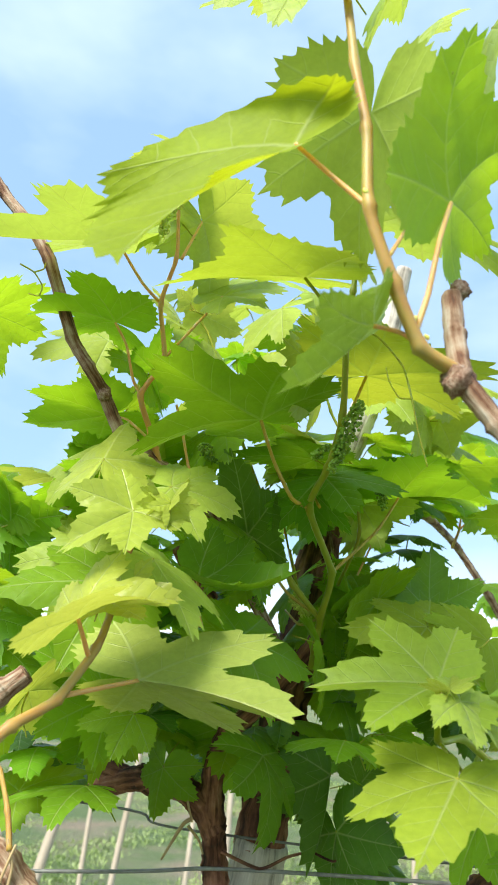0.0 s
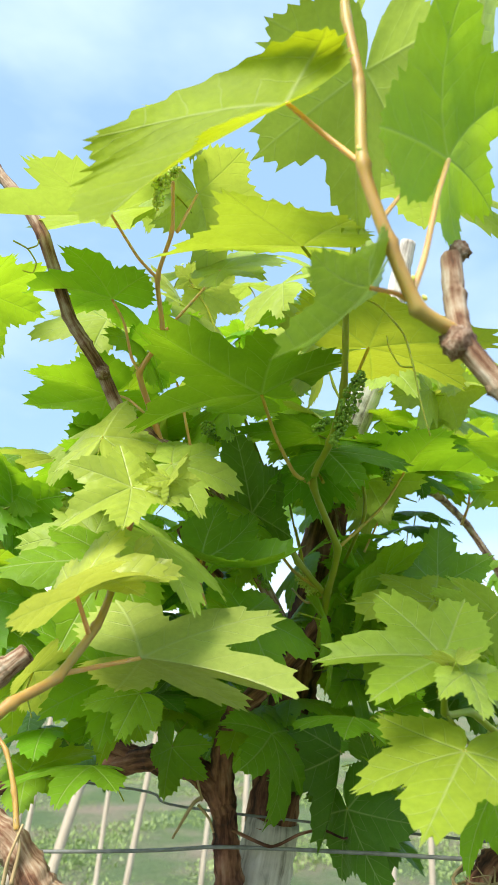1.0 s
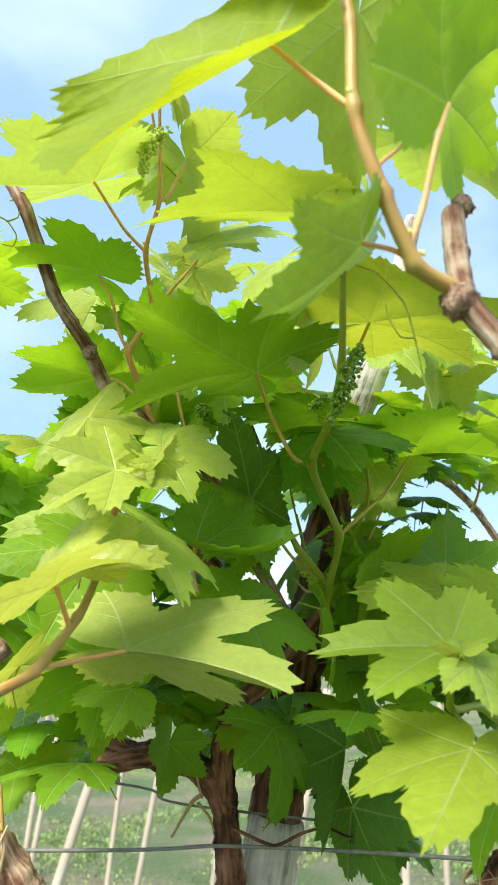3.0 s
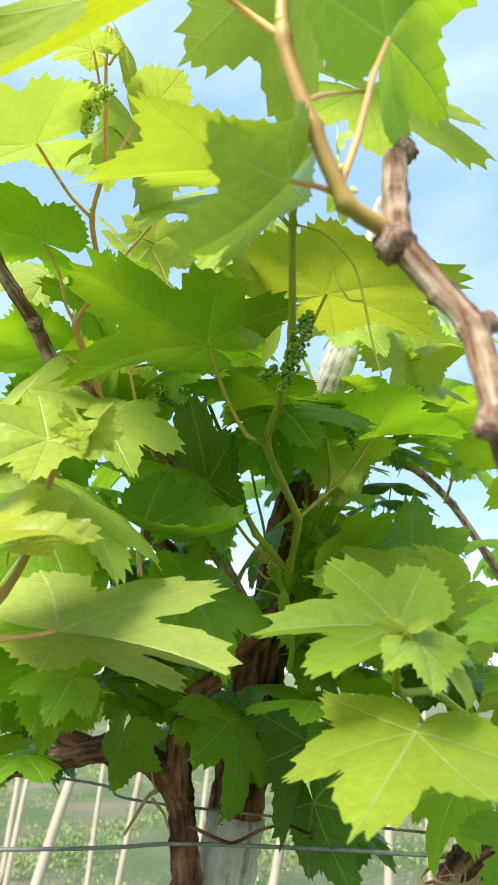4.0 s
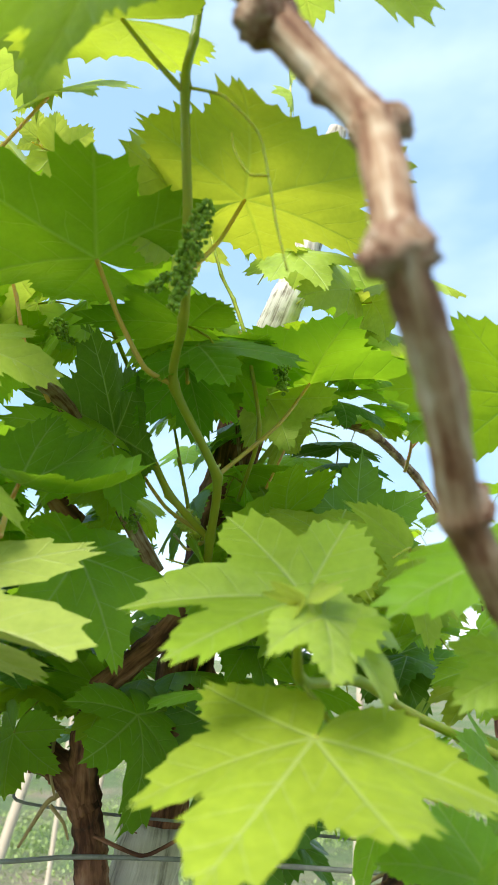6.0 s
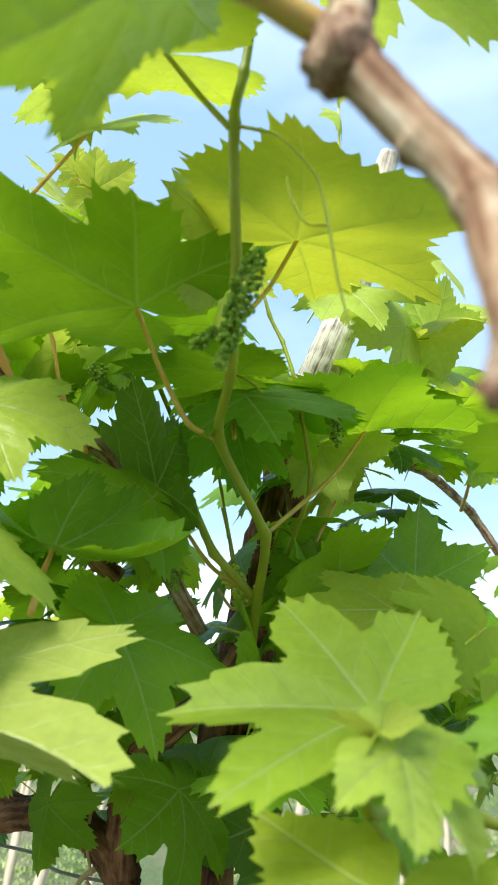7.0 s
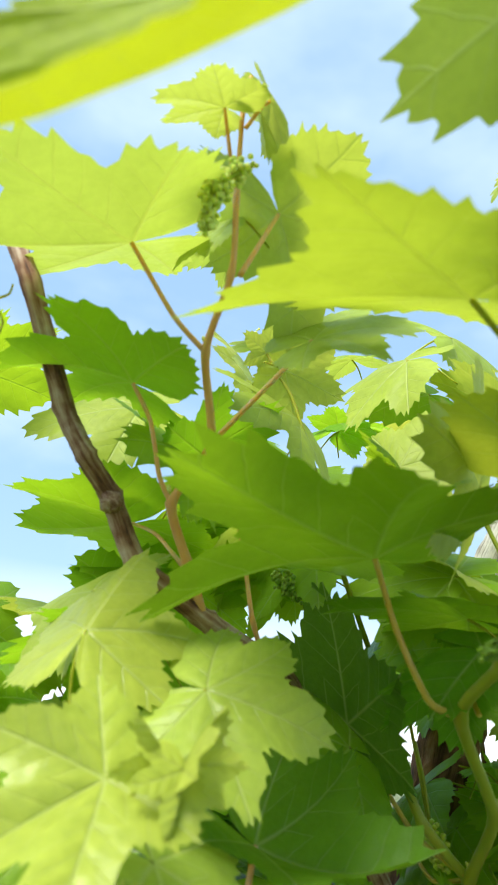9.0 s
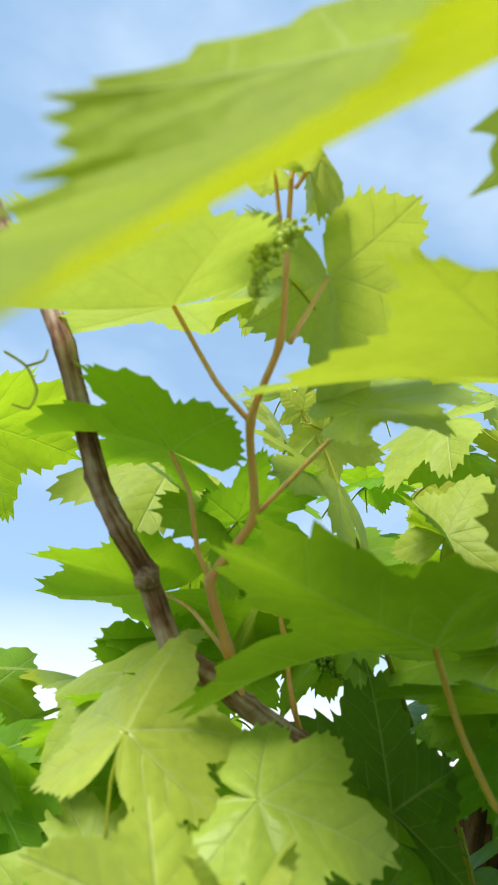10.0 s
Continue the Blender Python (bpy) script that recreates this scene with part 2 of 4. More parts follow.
def glide(points, steps):
    """A smooth line through the points."""
    p = [Vector(q) for q in points]
    p = [p[0] * 2 - p[1], *p, p[-1] * 2 - p[-2]]
    line = []
    for i in range(1, len(p) - 2):
        for s in range(steps):
            u = s / steps
            a, b, c, d = p[i - 1], p[i], p[i + 1], p[i + 2]
            m, n = (c - a) * 0.32, (d - b) * 0.32
            line.append((2 * u ** 3 - 3 * u * u + 1) * b + (u ** 3 - 2 * u * u + u) * m + (3 * u * u - 2 * u ** 3) * c + (u ** 3 - u * u) * n)
    line.append(p[-2])
    return line


GRAIN = []


def with_grain(ob):
    """Lets the bark run along the limb that tube() made last."""
    at = ob.data.attributes.new("grain", "FLOAT_VECTOR", "POINT")
    flat = [c for g in GRAIN for c in g]
    flat += [0.0] * (3 * len(ob.data.vertices) - len(flat))
    at.data.foreach_set("vector", flat)
    return ob


def tube(points, r0, r1, sides=9, steps=8, rough=0.0, knots=0.0, seed=0, caps=True):
    """Vertices and faces of a tapered limb; knots swell it where the given points lie."""
    line = glide(points, steps)
    rnd = random.Random(seed)
    verts, faces = [], []
    GRAIN.clear()
    side = None
    for i, p in enumerate(line):
        d = (line[min(i + 1, len(line) - 1)] - line[max(i - 1, 0)]).normalized()
        if side is None:
            side = d.orthogonal().normalized()
        side = (side - d * side.dot(d)).normalized()
        up = d.cross(side)
        f = i / (len(line) - 1)
        r = r0 + (r1 - r0) * f
        near = abs((i / steps) - round(i / steps)) * steps
        if knots and 0 < round(i / steps) < len(points) - 1:
            swell = knots * math.exp(-near * near / 1.2)
        else:
            swell = 0.0
        for s in range(sides):
            a = 2 * math.pi * s / sides
            off = side * math.cos(a) + up * math.sin(a)
            bulge = 1 + rough * noise.noise(p * 90 + off * 1.3 + Vector((seed, 0, 0))) + rough * 0.3 * rnd.uniform(-1, 1)
            bulge += swell * (1 + 0.8 * math.cos(a + 1.7 * round(i / steps) + seed))
            verts.append(p + off * r * bulge)
        if i > 0:
            for s in range(sides):
                a, b = (i - 1) * sides + s, (i - 1) * sides + (s + 1) % sides
                faces.append((a, b, b + sides, a + sides))
    for i, p in enumerate(line):
        run = sum((line[q + 1] - line[q]).length for q in range(i)) if i < 2 else run + (line[i] - line[i - 1]).length
        r = r0 + (r1 - r0) * i / (len(line) - 1)
        GRAIN.extend((r * math.cos(2 * math.pi * s / sides) + seed, r * math.sin(2 * math.pi * s / sides), run) for s in range(sides))
    if caps:
        faces.append(tuple(range(sides))[::-1])
        faces.append(tuple(range(len(verts) - sides, len(verts))))
    return verts, faces


COUNT = [0]


def stem(parent, name, material, r0, r1, points, label=""):
    """A shoot, cane, petiole or tendril under a vine or under a shoot."""
    COUNT[0] += 1
    seed = COUNT[0]
    if name in ("trunk", "cordon", "arm"):
        v, f = tube(points, r0, r1, 20, 16, 0.22, 0.12, seed)
        material = BARK if parent is vine_left else OLDBARK
    elif material is BARK:
        v, f = tube(points, r0, r1, 16, 12, 0.10, 0.15, seed)
    elif name == "shoot":
        v, f = tube(points, r0 * 0.94, r1 * 0.94, 10, 10, 0.03, 0.30, seed)
    else:
        v, f = tube(points, r0, r1, 7, 8, 0.02, 0.0, seed)
    return with_grain(mesh_part(name, v, f, [material], parent, label))


PROFILE = ((0, 1.0), (6, 0.97), (15, 0.84), (24, 0.71), (31, 0.69), (40, 0.77), (48, 0.86), (53, 0.88), (60, 0.83), (70, 0.70), (78, 0.615),
           (86, 0.61), (96, 0.66), (104, 0.70), (109, 0.705), (118, 0.66), (130, 0.58), (145, 0.51), (158, 0.42), (168, 0.28), (175, 0.14))


def outline(deg, cut):
    """Radius of the five-lobed blade at an angle from its tip; cut deepens the notches."""
    for (a, ra), (b, rb) in zip(PROFILE, PROFILE[1:]):
        if a <= deg <= b:
            u = (deg - a) / (b - a)
            r = ra + (rb - ra) * u
            break
    else:
        r = 0.14
    notch = math.exp(-((deg - 28) / 7) ** 2) + 0.9 * math.exp(-((deg - 82) / 8) ** 2)
    return r * (1 - cut * notch)


def leaf(parent, kind, place, turn, size, width, fold_l, fold_r, curl, label="", calm=1.0, stalk=True, lobes=(0, 0, 0, 0), cut=None, halves=(1, 1), heel=1.0):
    """A vine leaf: origin where its stalk joins, y to the tip, z out of its upper face. The halves hang by their folds, the tip by its curl."""
    COUNT[0] += 1
    rnd = random.Random(COUNT[0] * 7 + 3)
    notch = rnd.uniform(0.0, 0.26)
    cut = notch if cut is None else cut
    ph, ph2 = rnd.uniform(0, 6.28), rnd.uniform(0, 6.28)
    wave = rnd.uniform(0.03, 0.075) * calm
    lean = [1 + rnd.uniform(-0.07, 0.07) for _ in range(2)]
    curl = curl if abs(curl) > 1e-3 else 1e-3

    def surface(x, y):
        r2 = x * x + y * y
        a = math.atan2(x, y)
        ax = abs(x) * width
        phi = fold_l if x < 0 else fold_r
        zx = -ax * math.sin(phi) - 0.15 * ax * ax
        zx += wave * math.sin(3 * a + ph) * r2 + 0.5 * wave * math.sin(7 * a + ph2) * r2 + 0.028 * math.sin(13 * a + ph + ph2) * r2 * r2
        zx += abs(math.sin(a * 3.33)) * 0.07 * math.sqrt(r2) * (1 - 0.6 * math.sqrt(r2))
        for lift, way in zip(lobes, (-53, 53, -109, 109)):
            if lift:
                zx += lift * math.exp(-((math.degrees(a) - way) / 26) ** 2) * r2
        s, c = math.sin(curl * y), math.cos(curl * y)
        return Vector((x * width * math.cos(phi), s / curl + zx * s, -(1 - c) / curl + zx * c)) * size

    teeth, per = 25, 4
    angles = [175 * i / (teeth * per) for i in range(-teeth * per, teeth * per + 1)]
    for fixed in (26.5, 53, 81, 109):
        for s in (-1, 1):
            near = min(range(len(angles)), key=lambda q: abs(angles[q] - s * fixed))
            angles[near] = s * fixed
    rings = (0.0, 0.14, 0.32, 0.52, 0.72, 0.88, 1.0)
    flat, verts, faces = [(0.0, 0.0)], [surface(0, 0)], []
    saw = (0.45, 1.0, 0.3, 0.0)
    tooth = 0.0
    for i, deg in enumerate(angles):
        base_r = outline(abs(deg), cut) * lean[deg > 0] * (1 + (halves[deg > 0] - 1) * min(1, abs(deg) / 30)) * (1 + (heel - 1) * max(0, min(1, (abs(deg) - 100) / 25)))
        k = abs(i - teeth * per) % per
        if k == 0:
            tooth = rnd.uniform(-0.45, 0.45)
        tall = 1.05 + 0.5 * math.sin(i * 0.37 + ph) + tooth
        jag = base_r * (0.945 + 0.082 * saw[(k + 1) % 4] * tall)
        if deg == 0 or abs(deg) in (53, 109):
            jag = base_r * 1.05
        a = radians(deg)
        for j, f in enumerate(rings[1:]):
            r = (jag if j == len(rings) - 2 else base_r * 0.95) * f
            flat.append((r * math.sin(a), r * math.cos(a)))
            verts.append(surface(*flat[-1]))
    m = len(rings) - 1
    sector = []
    for i in range(len(angles) - 1):
        a, b = 1 + i * m, 1 + (i + 1) * m
        mid = (angles[i] + angles[i + 1]) / 2
        main = min((0, 53, -53, 109, -109), key=lambda q: abs(q - mid))
        faces.append((0, b, a))
        for j in range(m - 1):
            faces.append((a + j, b + j, b + j + 1, a + j + 1))
        sector += [main] * m
    ob = mesh_part("leaf", verts, faces, [LEAF[kind]], parent, label)
    # along and across the nearest main vein, for the side veins
    uv = ob.data.uv_layers.new(name="veins")
    n = 0
    for face, main in zip(faces, sector):
        c, s = math.cos(radians(main)), math.sin(radians(main))
        for v in face:
            x, y = flat[v]
            along, across = x * s + y * c, abs(x * c - y * s)
            uv.data[n].uv = (along, across)
            n += 1
    ob.matrix_local = pose(*place, *turn)
    if stalk and size > 0.05:
        away = pose(*place, *turn)
        run = [away @ Vector(q) * 1.0 for q in ((0, 0, 0), (0, -0.22 * size, -0.10 * size), (0, -0.42 * size, -0.38 * size))]
        v, f = tube(run, 0.0012, 0.0007, 6, 5)
        with_grain(mesh_part("petiole", v, f, [GREEN], parent))
    return ob


def bud_cluster(parent, points, radius, bead, count, label="", material=None):
    """A young flower cluster: round green buds packed along a stalk."""
    COUNT[0] += 1
    rnd = random.Random(COUNT[0])
    line = glide(points, 10)
    ball = bmesh.new()
    bmesh.ops.create_icosphere(ball, subdivisions=1, radius=1.0)
    bv, bf = [v.co.copy() for v in ball.verts], [[v.index for v in f.verts] for f in ball.faces]
    ball.free()
    verts, faces = tube(points, bead * 0.6, bead * 0.4, 6, 6)
    for i in range(count):
        u = rnd.random()
        p = line[min(int(u * len(line)), len(line) - 1)]
        way = Vector((rnd.gauss(0, 1), rnd.gauss(0, 1), rnd.gauss(0, 1))).normalized()
        r = radius * (0.55 + 0.6 * math.sin(math.pi * min(1, u * 1.1 + 0.12)))
        c = p + way * r * rnd.uniform(0.5, 1.0)
        s = bead * rnd.uniform(0.75, 1.2)
        o = len(verts)
        verts += [c + v * s for v in bv]
        faces += [tuple(o + j for j in f) for f in bf]
    return mesh_part("inflorescence", verts, faces, [material or BERRY], parent, label)


def bud_scar(parent, place, radius, seed, stretch=(1, 1, 1)):
    """A swollen node: a lump of dry bud scales and cracked bark."""
    lump = bmesh.new()
    bmesh.ops.create_icosphere(lump, subdivisions=3, radius=1.0)
    for v in lump.verts:
        q = v.co * 1.9 + Vector((seed * 3.1, 0, 0))
        spike = abs(noise.noise(q * 2.4))
        v.co *= 0.82 + 0.26 * noise.noise(q) + 0.48 * spike
    verts = [Vector(place) + Vector(a * b for a, b in zip(v.co, stretch)) * radius for v in lump.verts]
    faces = [[v.index for v in f.verts] for f in lump.faces]
    lump.free()
    return mesh_part("bud_scar", verts, faces, [SCAR], parent, "cracked red-brown node with dry bud scales")


# ---- ground ----
g_mat, gn, gk = node_material("weedy_soil")
g_big = noise_node(gn, gk, 0.9, 6.0, 0.6)
g_fine = noise_node(gn, gk, 24.0, 6.0, 0.7)
g_ramp = ramp_node(gn, gk, g_big.outputs["Fac"], [(0.34, (0.27, 0.22, 0.15)), (0.45, (0.19, 0.20, 0.105)), (0.53, (0.12, 0.175, 0.06)), (0.72, (0.085, 0.145, 0.045))])
g_tone = ramp_node(gn, gk, g_fine.outputs["Fac"], [(0.3, (0.65, 0.65, 0.62)), (0.7, (1.25, 1.22, 1.15))])
g_mul = gn.new("ShaderNodeMix")
g_mul.data_type, g_mul.blend_type = "RGBA", "MULTIPLY"
g_mul.inputs["Factor"].default_value = 1.0
g_skin = gn.new("ShaderNodeBsdfPrincipled")
g_skin.inputs["Roughness"].default_value = 0.95
g_bump = gn.new("ShaderNodeBump")
g_bump.inputs["Distance"].default_value = 0.05
g_out = gn.new("ShaderNodeOutputMaterial")
gk.new(g_ramp.outputs["Color"], g_mul.inputs["A"])
gk.new(g_tone.outputs["Color"], g_mul.inputs["B"])
gk.new(g_mul.outputs["Result"], g_skin.inputs["Base Color"])
gk.new(g_fine.outputs["Fac"], g_bump.inputs["Height"])
gk.new(g_bump.outputs["Normal"], g_skin.inputs["Normal"])
gk.new(g_skin.outputs["BSDF"], g_out.inputs["Surface"])
gv, gf = [], []
xs = [-900, -300, -120, -60, -30] + [-20 + 0.5 * i for i in range(81)] + [30, 60, 120, 300, 900]
ys = [-900, -300, -100, -30, -10] + [-4 + 0.5 * i for i in range(57)] + [30, 45, 80, 150, 300, 900, 2500]
for y in ys:
    for x in xs:
        near = max(0.0, 1 - abs(y - 5) / 25)
        gv.append((x, y, near * (0.05 * noise.noise(Vector((x * 0.7, y * 0.7, 0))) + 0.03 * noise.noise(Vector((x * 2, y * 2, 4))))))
for j in range(len(ys) - 1):
    for i in range(len(xs) - 1):
        a = j * len(xs) + i
        gf.append((a, a + 1, a + 1 + len(xs), a + len(xs)))
tagged(mesh_part("ground", gv, gf, [g_mat]), "vineyard soil patched with green weeds", "ground", kind="structure")

# low weeds between the rows
rnd = random.Random(11)
wv, wf = [], []
for c in range(21000):
    cx, cy = rnd.uniform(-3.2, 3.2), rnd.uniform(-3.0, 13)
    cx *= max(1.0, cy / 6)
    if noise.noise(Vector((cx * 0.9, cy * 0.9, 7))) < -0.1 * rnd.random():
        continue
    for b in range(8):
        a, ln = rnd.uniform(0, 6.28), rnd.uniform(0.010, 0.030)
        x, y = cx + rnd.gauss(0, 0.07), cy + rnd.gauss(0, 0.07)
        d, s = Vector((math.cos(a), math.sin(a), 0)), Vector((-math.sin(a), math.cos(a), 0)) * ln * 0.22
        root, mid, tip = Vector((x, y, -0.02)), Vector((x, y, ln * 0.7)) + d * ln * 0.35, Vector((x, y, ln * 0.8)) + d * ln
        o = len(wv)
        wv += [root, mid - s, tip, mid + s]
        wf += [(o, o + 1, o + 2, o + 3)]
tagged(mesh_part("weeds", wv, wf, [LEAF["dark"]]), "low green weeds growing between the vine rows", "weeds", kind="stuff")


# ---- post, stakes and wires ----
def limb_thing(name, label, category, material, points, r0, r1, rough, group="", sides=12, steps=10, knots=0.0, place=None):
    COUNT[0] += 1
    base = Vector(points[0])
    root = thing(name, label, category, base, group)
    v, f = tube([Vector(p) - base for p in points], r0, r1, sides, steps, rough, knots, COUNT[0])
    with_grain(mesh_part("shaft", v, f, [material], root))
    return root


post = limb_thing("wooden_post", "leaning weathered wooden trellis post with cracked bark", "post", POSTWOOD,
                  [(-0.20, 1.125, -0.05), (-0.10, 1.10, 0.5), (0.000, 1.080, 1.0), (0.024, 1.077, 1.115)], 0.042, 0.036, 0.08, sides=14)


def post_length(name, label, material, points, r0, r1, rough):
    """One stretch of the post above its grey foot."""
    COUNT[0] += 1
    v, f = tube([Vector(p) - post.location for p in points], r0, r1, 16, 12, rough, 0.0, COUNT[0])
    with_grain(mesh_part(name, v, f, [material], post, label))


post_length("bark", "dark deeply cracked bark", OLDBARK, [(0.021, 1.078, 1.105), (0.051, 1.080, 1.281), (0.085, 1.080, 1.45), (0.118, 1.075, 1.60), (0.130, 1.070, 1.645)], 0.034, 0.0255, 0.22)
post_length("peeled_wood", "pale bare wood where the bark has gone", PALEWOOD, [(0.124, 1.071, 1.625), (0.146, 1.060, 1.676), (0.163, 1.053, 1.716), (0.169, 1.052, 1.732)], 0.0245, 0.0215, 0.07)
post_length("tip", "grey split top of the post", POSTWOOD, [(0.166, 1.0525, 1.724), (0.186, 1.048, 1.775), (0.212, 1.040, 1.88), (0.232, 1.035, 1.965)], 0.0208, 0.013, 0.10)
for x, y, lean_x, r in ((-1.06, 3.7, 0.34, 0.026), (-0.86, 4.2, 0.10, 0.014), (-0.74, 4.3, 0.2, 0.018), (-1.25, 4.1, 0.15, 0.016), (-0.35, 4.6, 0.12, 0.016),
                        (0.02, 3.9, 0.25, 0.024), (-0.12, 5.0, 0.05, 0.02), (0.62, 4.0, 0.06, 0.022), (0.95, 4.6, 0.02, 0.018), (-1.6, 5.2, 0.1, 0.02), (1.5, 4.4, 0.05, 0.02)):
    limb_thing("vineyard_stake", "pale wooden stake in the next vine row", "stake", STAKEWOOD,
               [(x, y, -0.03), (x + lean_x * 0.5, y, 0.62), (x + lean_x, y, 1.2)], r, r * 0.8, 0.05, "stakes of the next row", 8, 5)
limb_thing("trellis_wire", "taut galvanised trellis wire in front of the trunk", "wire", WIRE,
           [(-2.2, 1.05, 1.05), (-0.305, 1.03, 1.079), (-0.045, 1.01, 1.094), (0.12, 0.98, 1.098), (0.248, 0.90, 1.11), (1.6, 0.6, 1.12)], 0.0023, 0.0023, 0.0, sides=8)
limb_thing("trellis_wire", "thin dark trellis wire behind the cordon", "wire", WIRE,
           [(-2.0, 1.45, 1.22), (-0.243, 1.1, 1.151), (-0.053, 1.05, 1.127), (1.2, 0.95, 1.05)], 0.0017, 0.0017, 0.0, sides=8)

# ---- the vines ----
vine = thing("grapevine", "old grapevine with brown trunk and fresh green shoots", "grapevine")
vine_right = thing("grapevine", "grapevine with a pruned woody cane and a pale green shoot", "grapevine")
vine_left = thing("grapevine", "neighbouring grapevine with a thick peeling trunk", "grapevine")
vine_far = thing("grapevine", "grapevine further along the row with a bare cane", "grapevine")
cane_right = stem(vine_right, "cane", BARK, .0062, .0072, [(0.325, 0.620, 1.136), (0.248, 0.520, 1.249), (0.202, 0.455, 1.298), (0.184, 0.435, 1.322), (0.173, 0.410, 1.353), (0.158, 0.385, 1.382), (0.156, 0.403, 1.435), (0.144, 0.408, 1.457), (0.126, 0.411, 1.487), (0.128, 0.430, 1.527), (0.132, 0.445, 1.565)])
shoot_right = stem(vine_right, "shoot", TAN, .0052, .0028, [(0.122, 0.409, 1.491), (0.098, 0.400, 1.503), (0.081, 0.392, 1.542), (0.066, 0.387, 1.594), (0.066, 0.388, 1.657), (0.059, 0.390, 1.715), (0.052, 0.390, 1.807), (0.044, 0.390, 1.890)])
shoot_left = stem(vine, "shoot", RED, .0040, .0011, [(-0.105, 0.775, 1.528), (-0.116, 0.745, 1.563), (-0.126, 0.717, 1.596), (-0.102, 0.700, 1.632), (-0.104, 0.660, 1.675), (-0.087, 0.628, 1.709), (-0.086, 0.610, 1.748), (-0.087, 0.598, 1.807), (-0.084, 0.595, 1.828)])
cane_left = stem(vine, "cane", BARK, .0078, .0060, [(0.030, 0.930, 1.360), (-0.051, 0.870, 1.501), (-0.071, 0.810, 1.516), (-0.105, 0.775, 1.533), (-0.128, 0.752, 1.547), (-0.148, 0.732, 1.560), (-0.166, 0.713, 1.597), (-0.179, 0.692, 1.616), (-0.199, 0.688, 1.648), (-0.222, 0.650, 1.717), (-0.252, 0.656, 1.765), (-0.289, 0.665, 1.812), (-0.334, 0.660, 1.880)])
shoot_centre = stem(vine, "shoot", GREEN, .0048, .0026, [(0.075, 0.930, 1.330), (0.083, 0.893, 1.388), (0.090, 0.836, 1.433), (0.058, 0.757, 1.488), (0.071, 0.690, 1.513), (0.078, 0.625, 1.543), (0.077, 0.580, 1.615), (0.082, 0.575, 1.645), (0.087, 0.572, 1.688)])
spur_low = stem(vine, "shoot", TAN, .0048, .0028, [(-0.174, 0.520, 1.258), (-0.161, 0.530, 1.273), (-0.140, 0.560, 1.290), (-0.121, 0.590, 1.328), (-0.117, 0.620, 1.362), (-0.103, 0.620, 1.429)])
spur_right = stem(vine_right, "shoot", GREEN, .004, .0025, [(0.309, 0.800, 1.212), (0.231, 0.750, 1.246), (0.187, 0.680, 1.268), (0.146, 0.600, 1.270), (0.144, 0.570, 1.306)])
cordon = stem(vine, "cordon", BARK, .0165, .013, [(-0.036, 1.000, 1.134), (-0.054, 1.000, 1.165), (-0.087, 1.000, 1.188), (-0.133, 1.020, 1.192), (-0.174, 1.050, 1.181), (-0.221, 1.080, 1.170), (-0.283, 1.100, 1.157), (-0.417, 1.150, 1.130)])
trunk = stem(vine, "trunk", BARK, 0.0206, .010, [(-0.057, 1.060, -0.030), (-0.062, 1.050, 0.320), (-0.017, 1.035, 0.640), (-0.027, 1.030, 0.914), (-0.032, 1.030, 1.053), (-0.036, 1.030, 1.097), (-0.039, 1.000, 1.146), (-0.041, 0.990, 1.205), (-0.024, 0.980, 1.252), (0.032, 0.970, 1.300), (0.066, 0.950, 1.341), (0.083, 0.935, 1.367)])
stem(vine, "arm", BARK, .013, .008, [(-0.111, 1.030, 1.179), (-0.190, 1.050, 1.203), (-0.217, 1.030, 1.260), (-0.228, 1.020, 1.277)])
stem(vine, "arm", BARK, .011, .008, [(-0.053, 0.930, 1.408), (-0.071, 0.900, 1.430), (-0.091, 0.870, 1.460)])
branch_back = stem(vine_far, "cane", BARK, .008, .006, [(0.532, 1.500, 1.403), (0.467, 1.450, 1.494), (0.412, 1.461, 1.592), (0.298, 1.207, 1.588), (0.245, 1.150, 1.588)])
stem(vine, "shoot", GREEN, .004, .003, [(0.083, 0.900, 1.386), (0.047, 0.860, 1.422), (0.025, 0.870, 1.464), (-0.002, 0.880, 1.494), (-0.030, 0.900, 1.562)])
stem(vine, "shoot", GREEN, .0024, .0016, [(0.108, 0.930, 1.432), (0.128, 0.870, 1.487), (0.114, 0.840, 1.567), (0.102, 0.840, 1.607), (0.090, 0.840, 1.634), (0.073, 0.840, 1.698)])
stem(vine, "shoot", RED, .0022, .0014, [(-0.064, 0.840, 1.502), (-0.077, 0.800, 1.538), (-0.087, 0.790, 1.582), (-0.095, 0.780, 1.612)])
stem(vine_left, "spur", BARK, .009, .008, [(-0.203, 0.600, 1.283), (-0.189, 0.600, 1.297), (-0.176, 0.600, 1.308)])
stem(vine_left, "trunk", BARK, 0.0210, .013, [(-0.171, 0.770, -0.030), (-0.176, 0.760, 0.368), (-0.131, 0.745, 0.736), (-0.141, 0.740, 1.051), (-0.186, 0.740, 1.109), (-0.213, 0.740, 1.144), (-0.244, 0.740, 1.166), (-0.265, 0.720, 1.191)])
stem(vine_right, "trunk", BARK, 0.0375, .022, [(0.190, 0.850, -0.030), (0.185, 0.840, 0.349), (0.230, 0.825, 0.698), (0.220, 0.820, 0.997), (0.226, 0.820, 1.077), (0.240, 0.820, 1.111), (0.280, 0.800, 1.150)])
stem(shoot_right, "petiole", RED, .0022, .0016, [(0.066, 0.387, 1.594), (0.044, 0.395, 1.623), (0.019, 0.394, 1.648)])
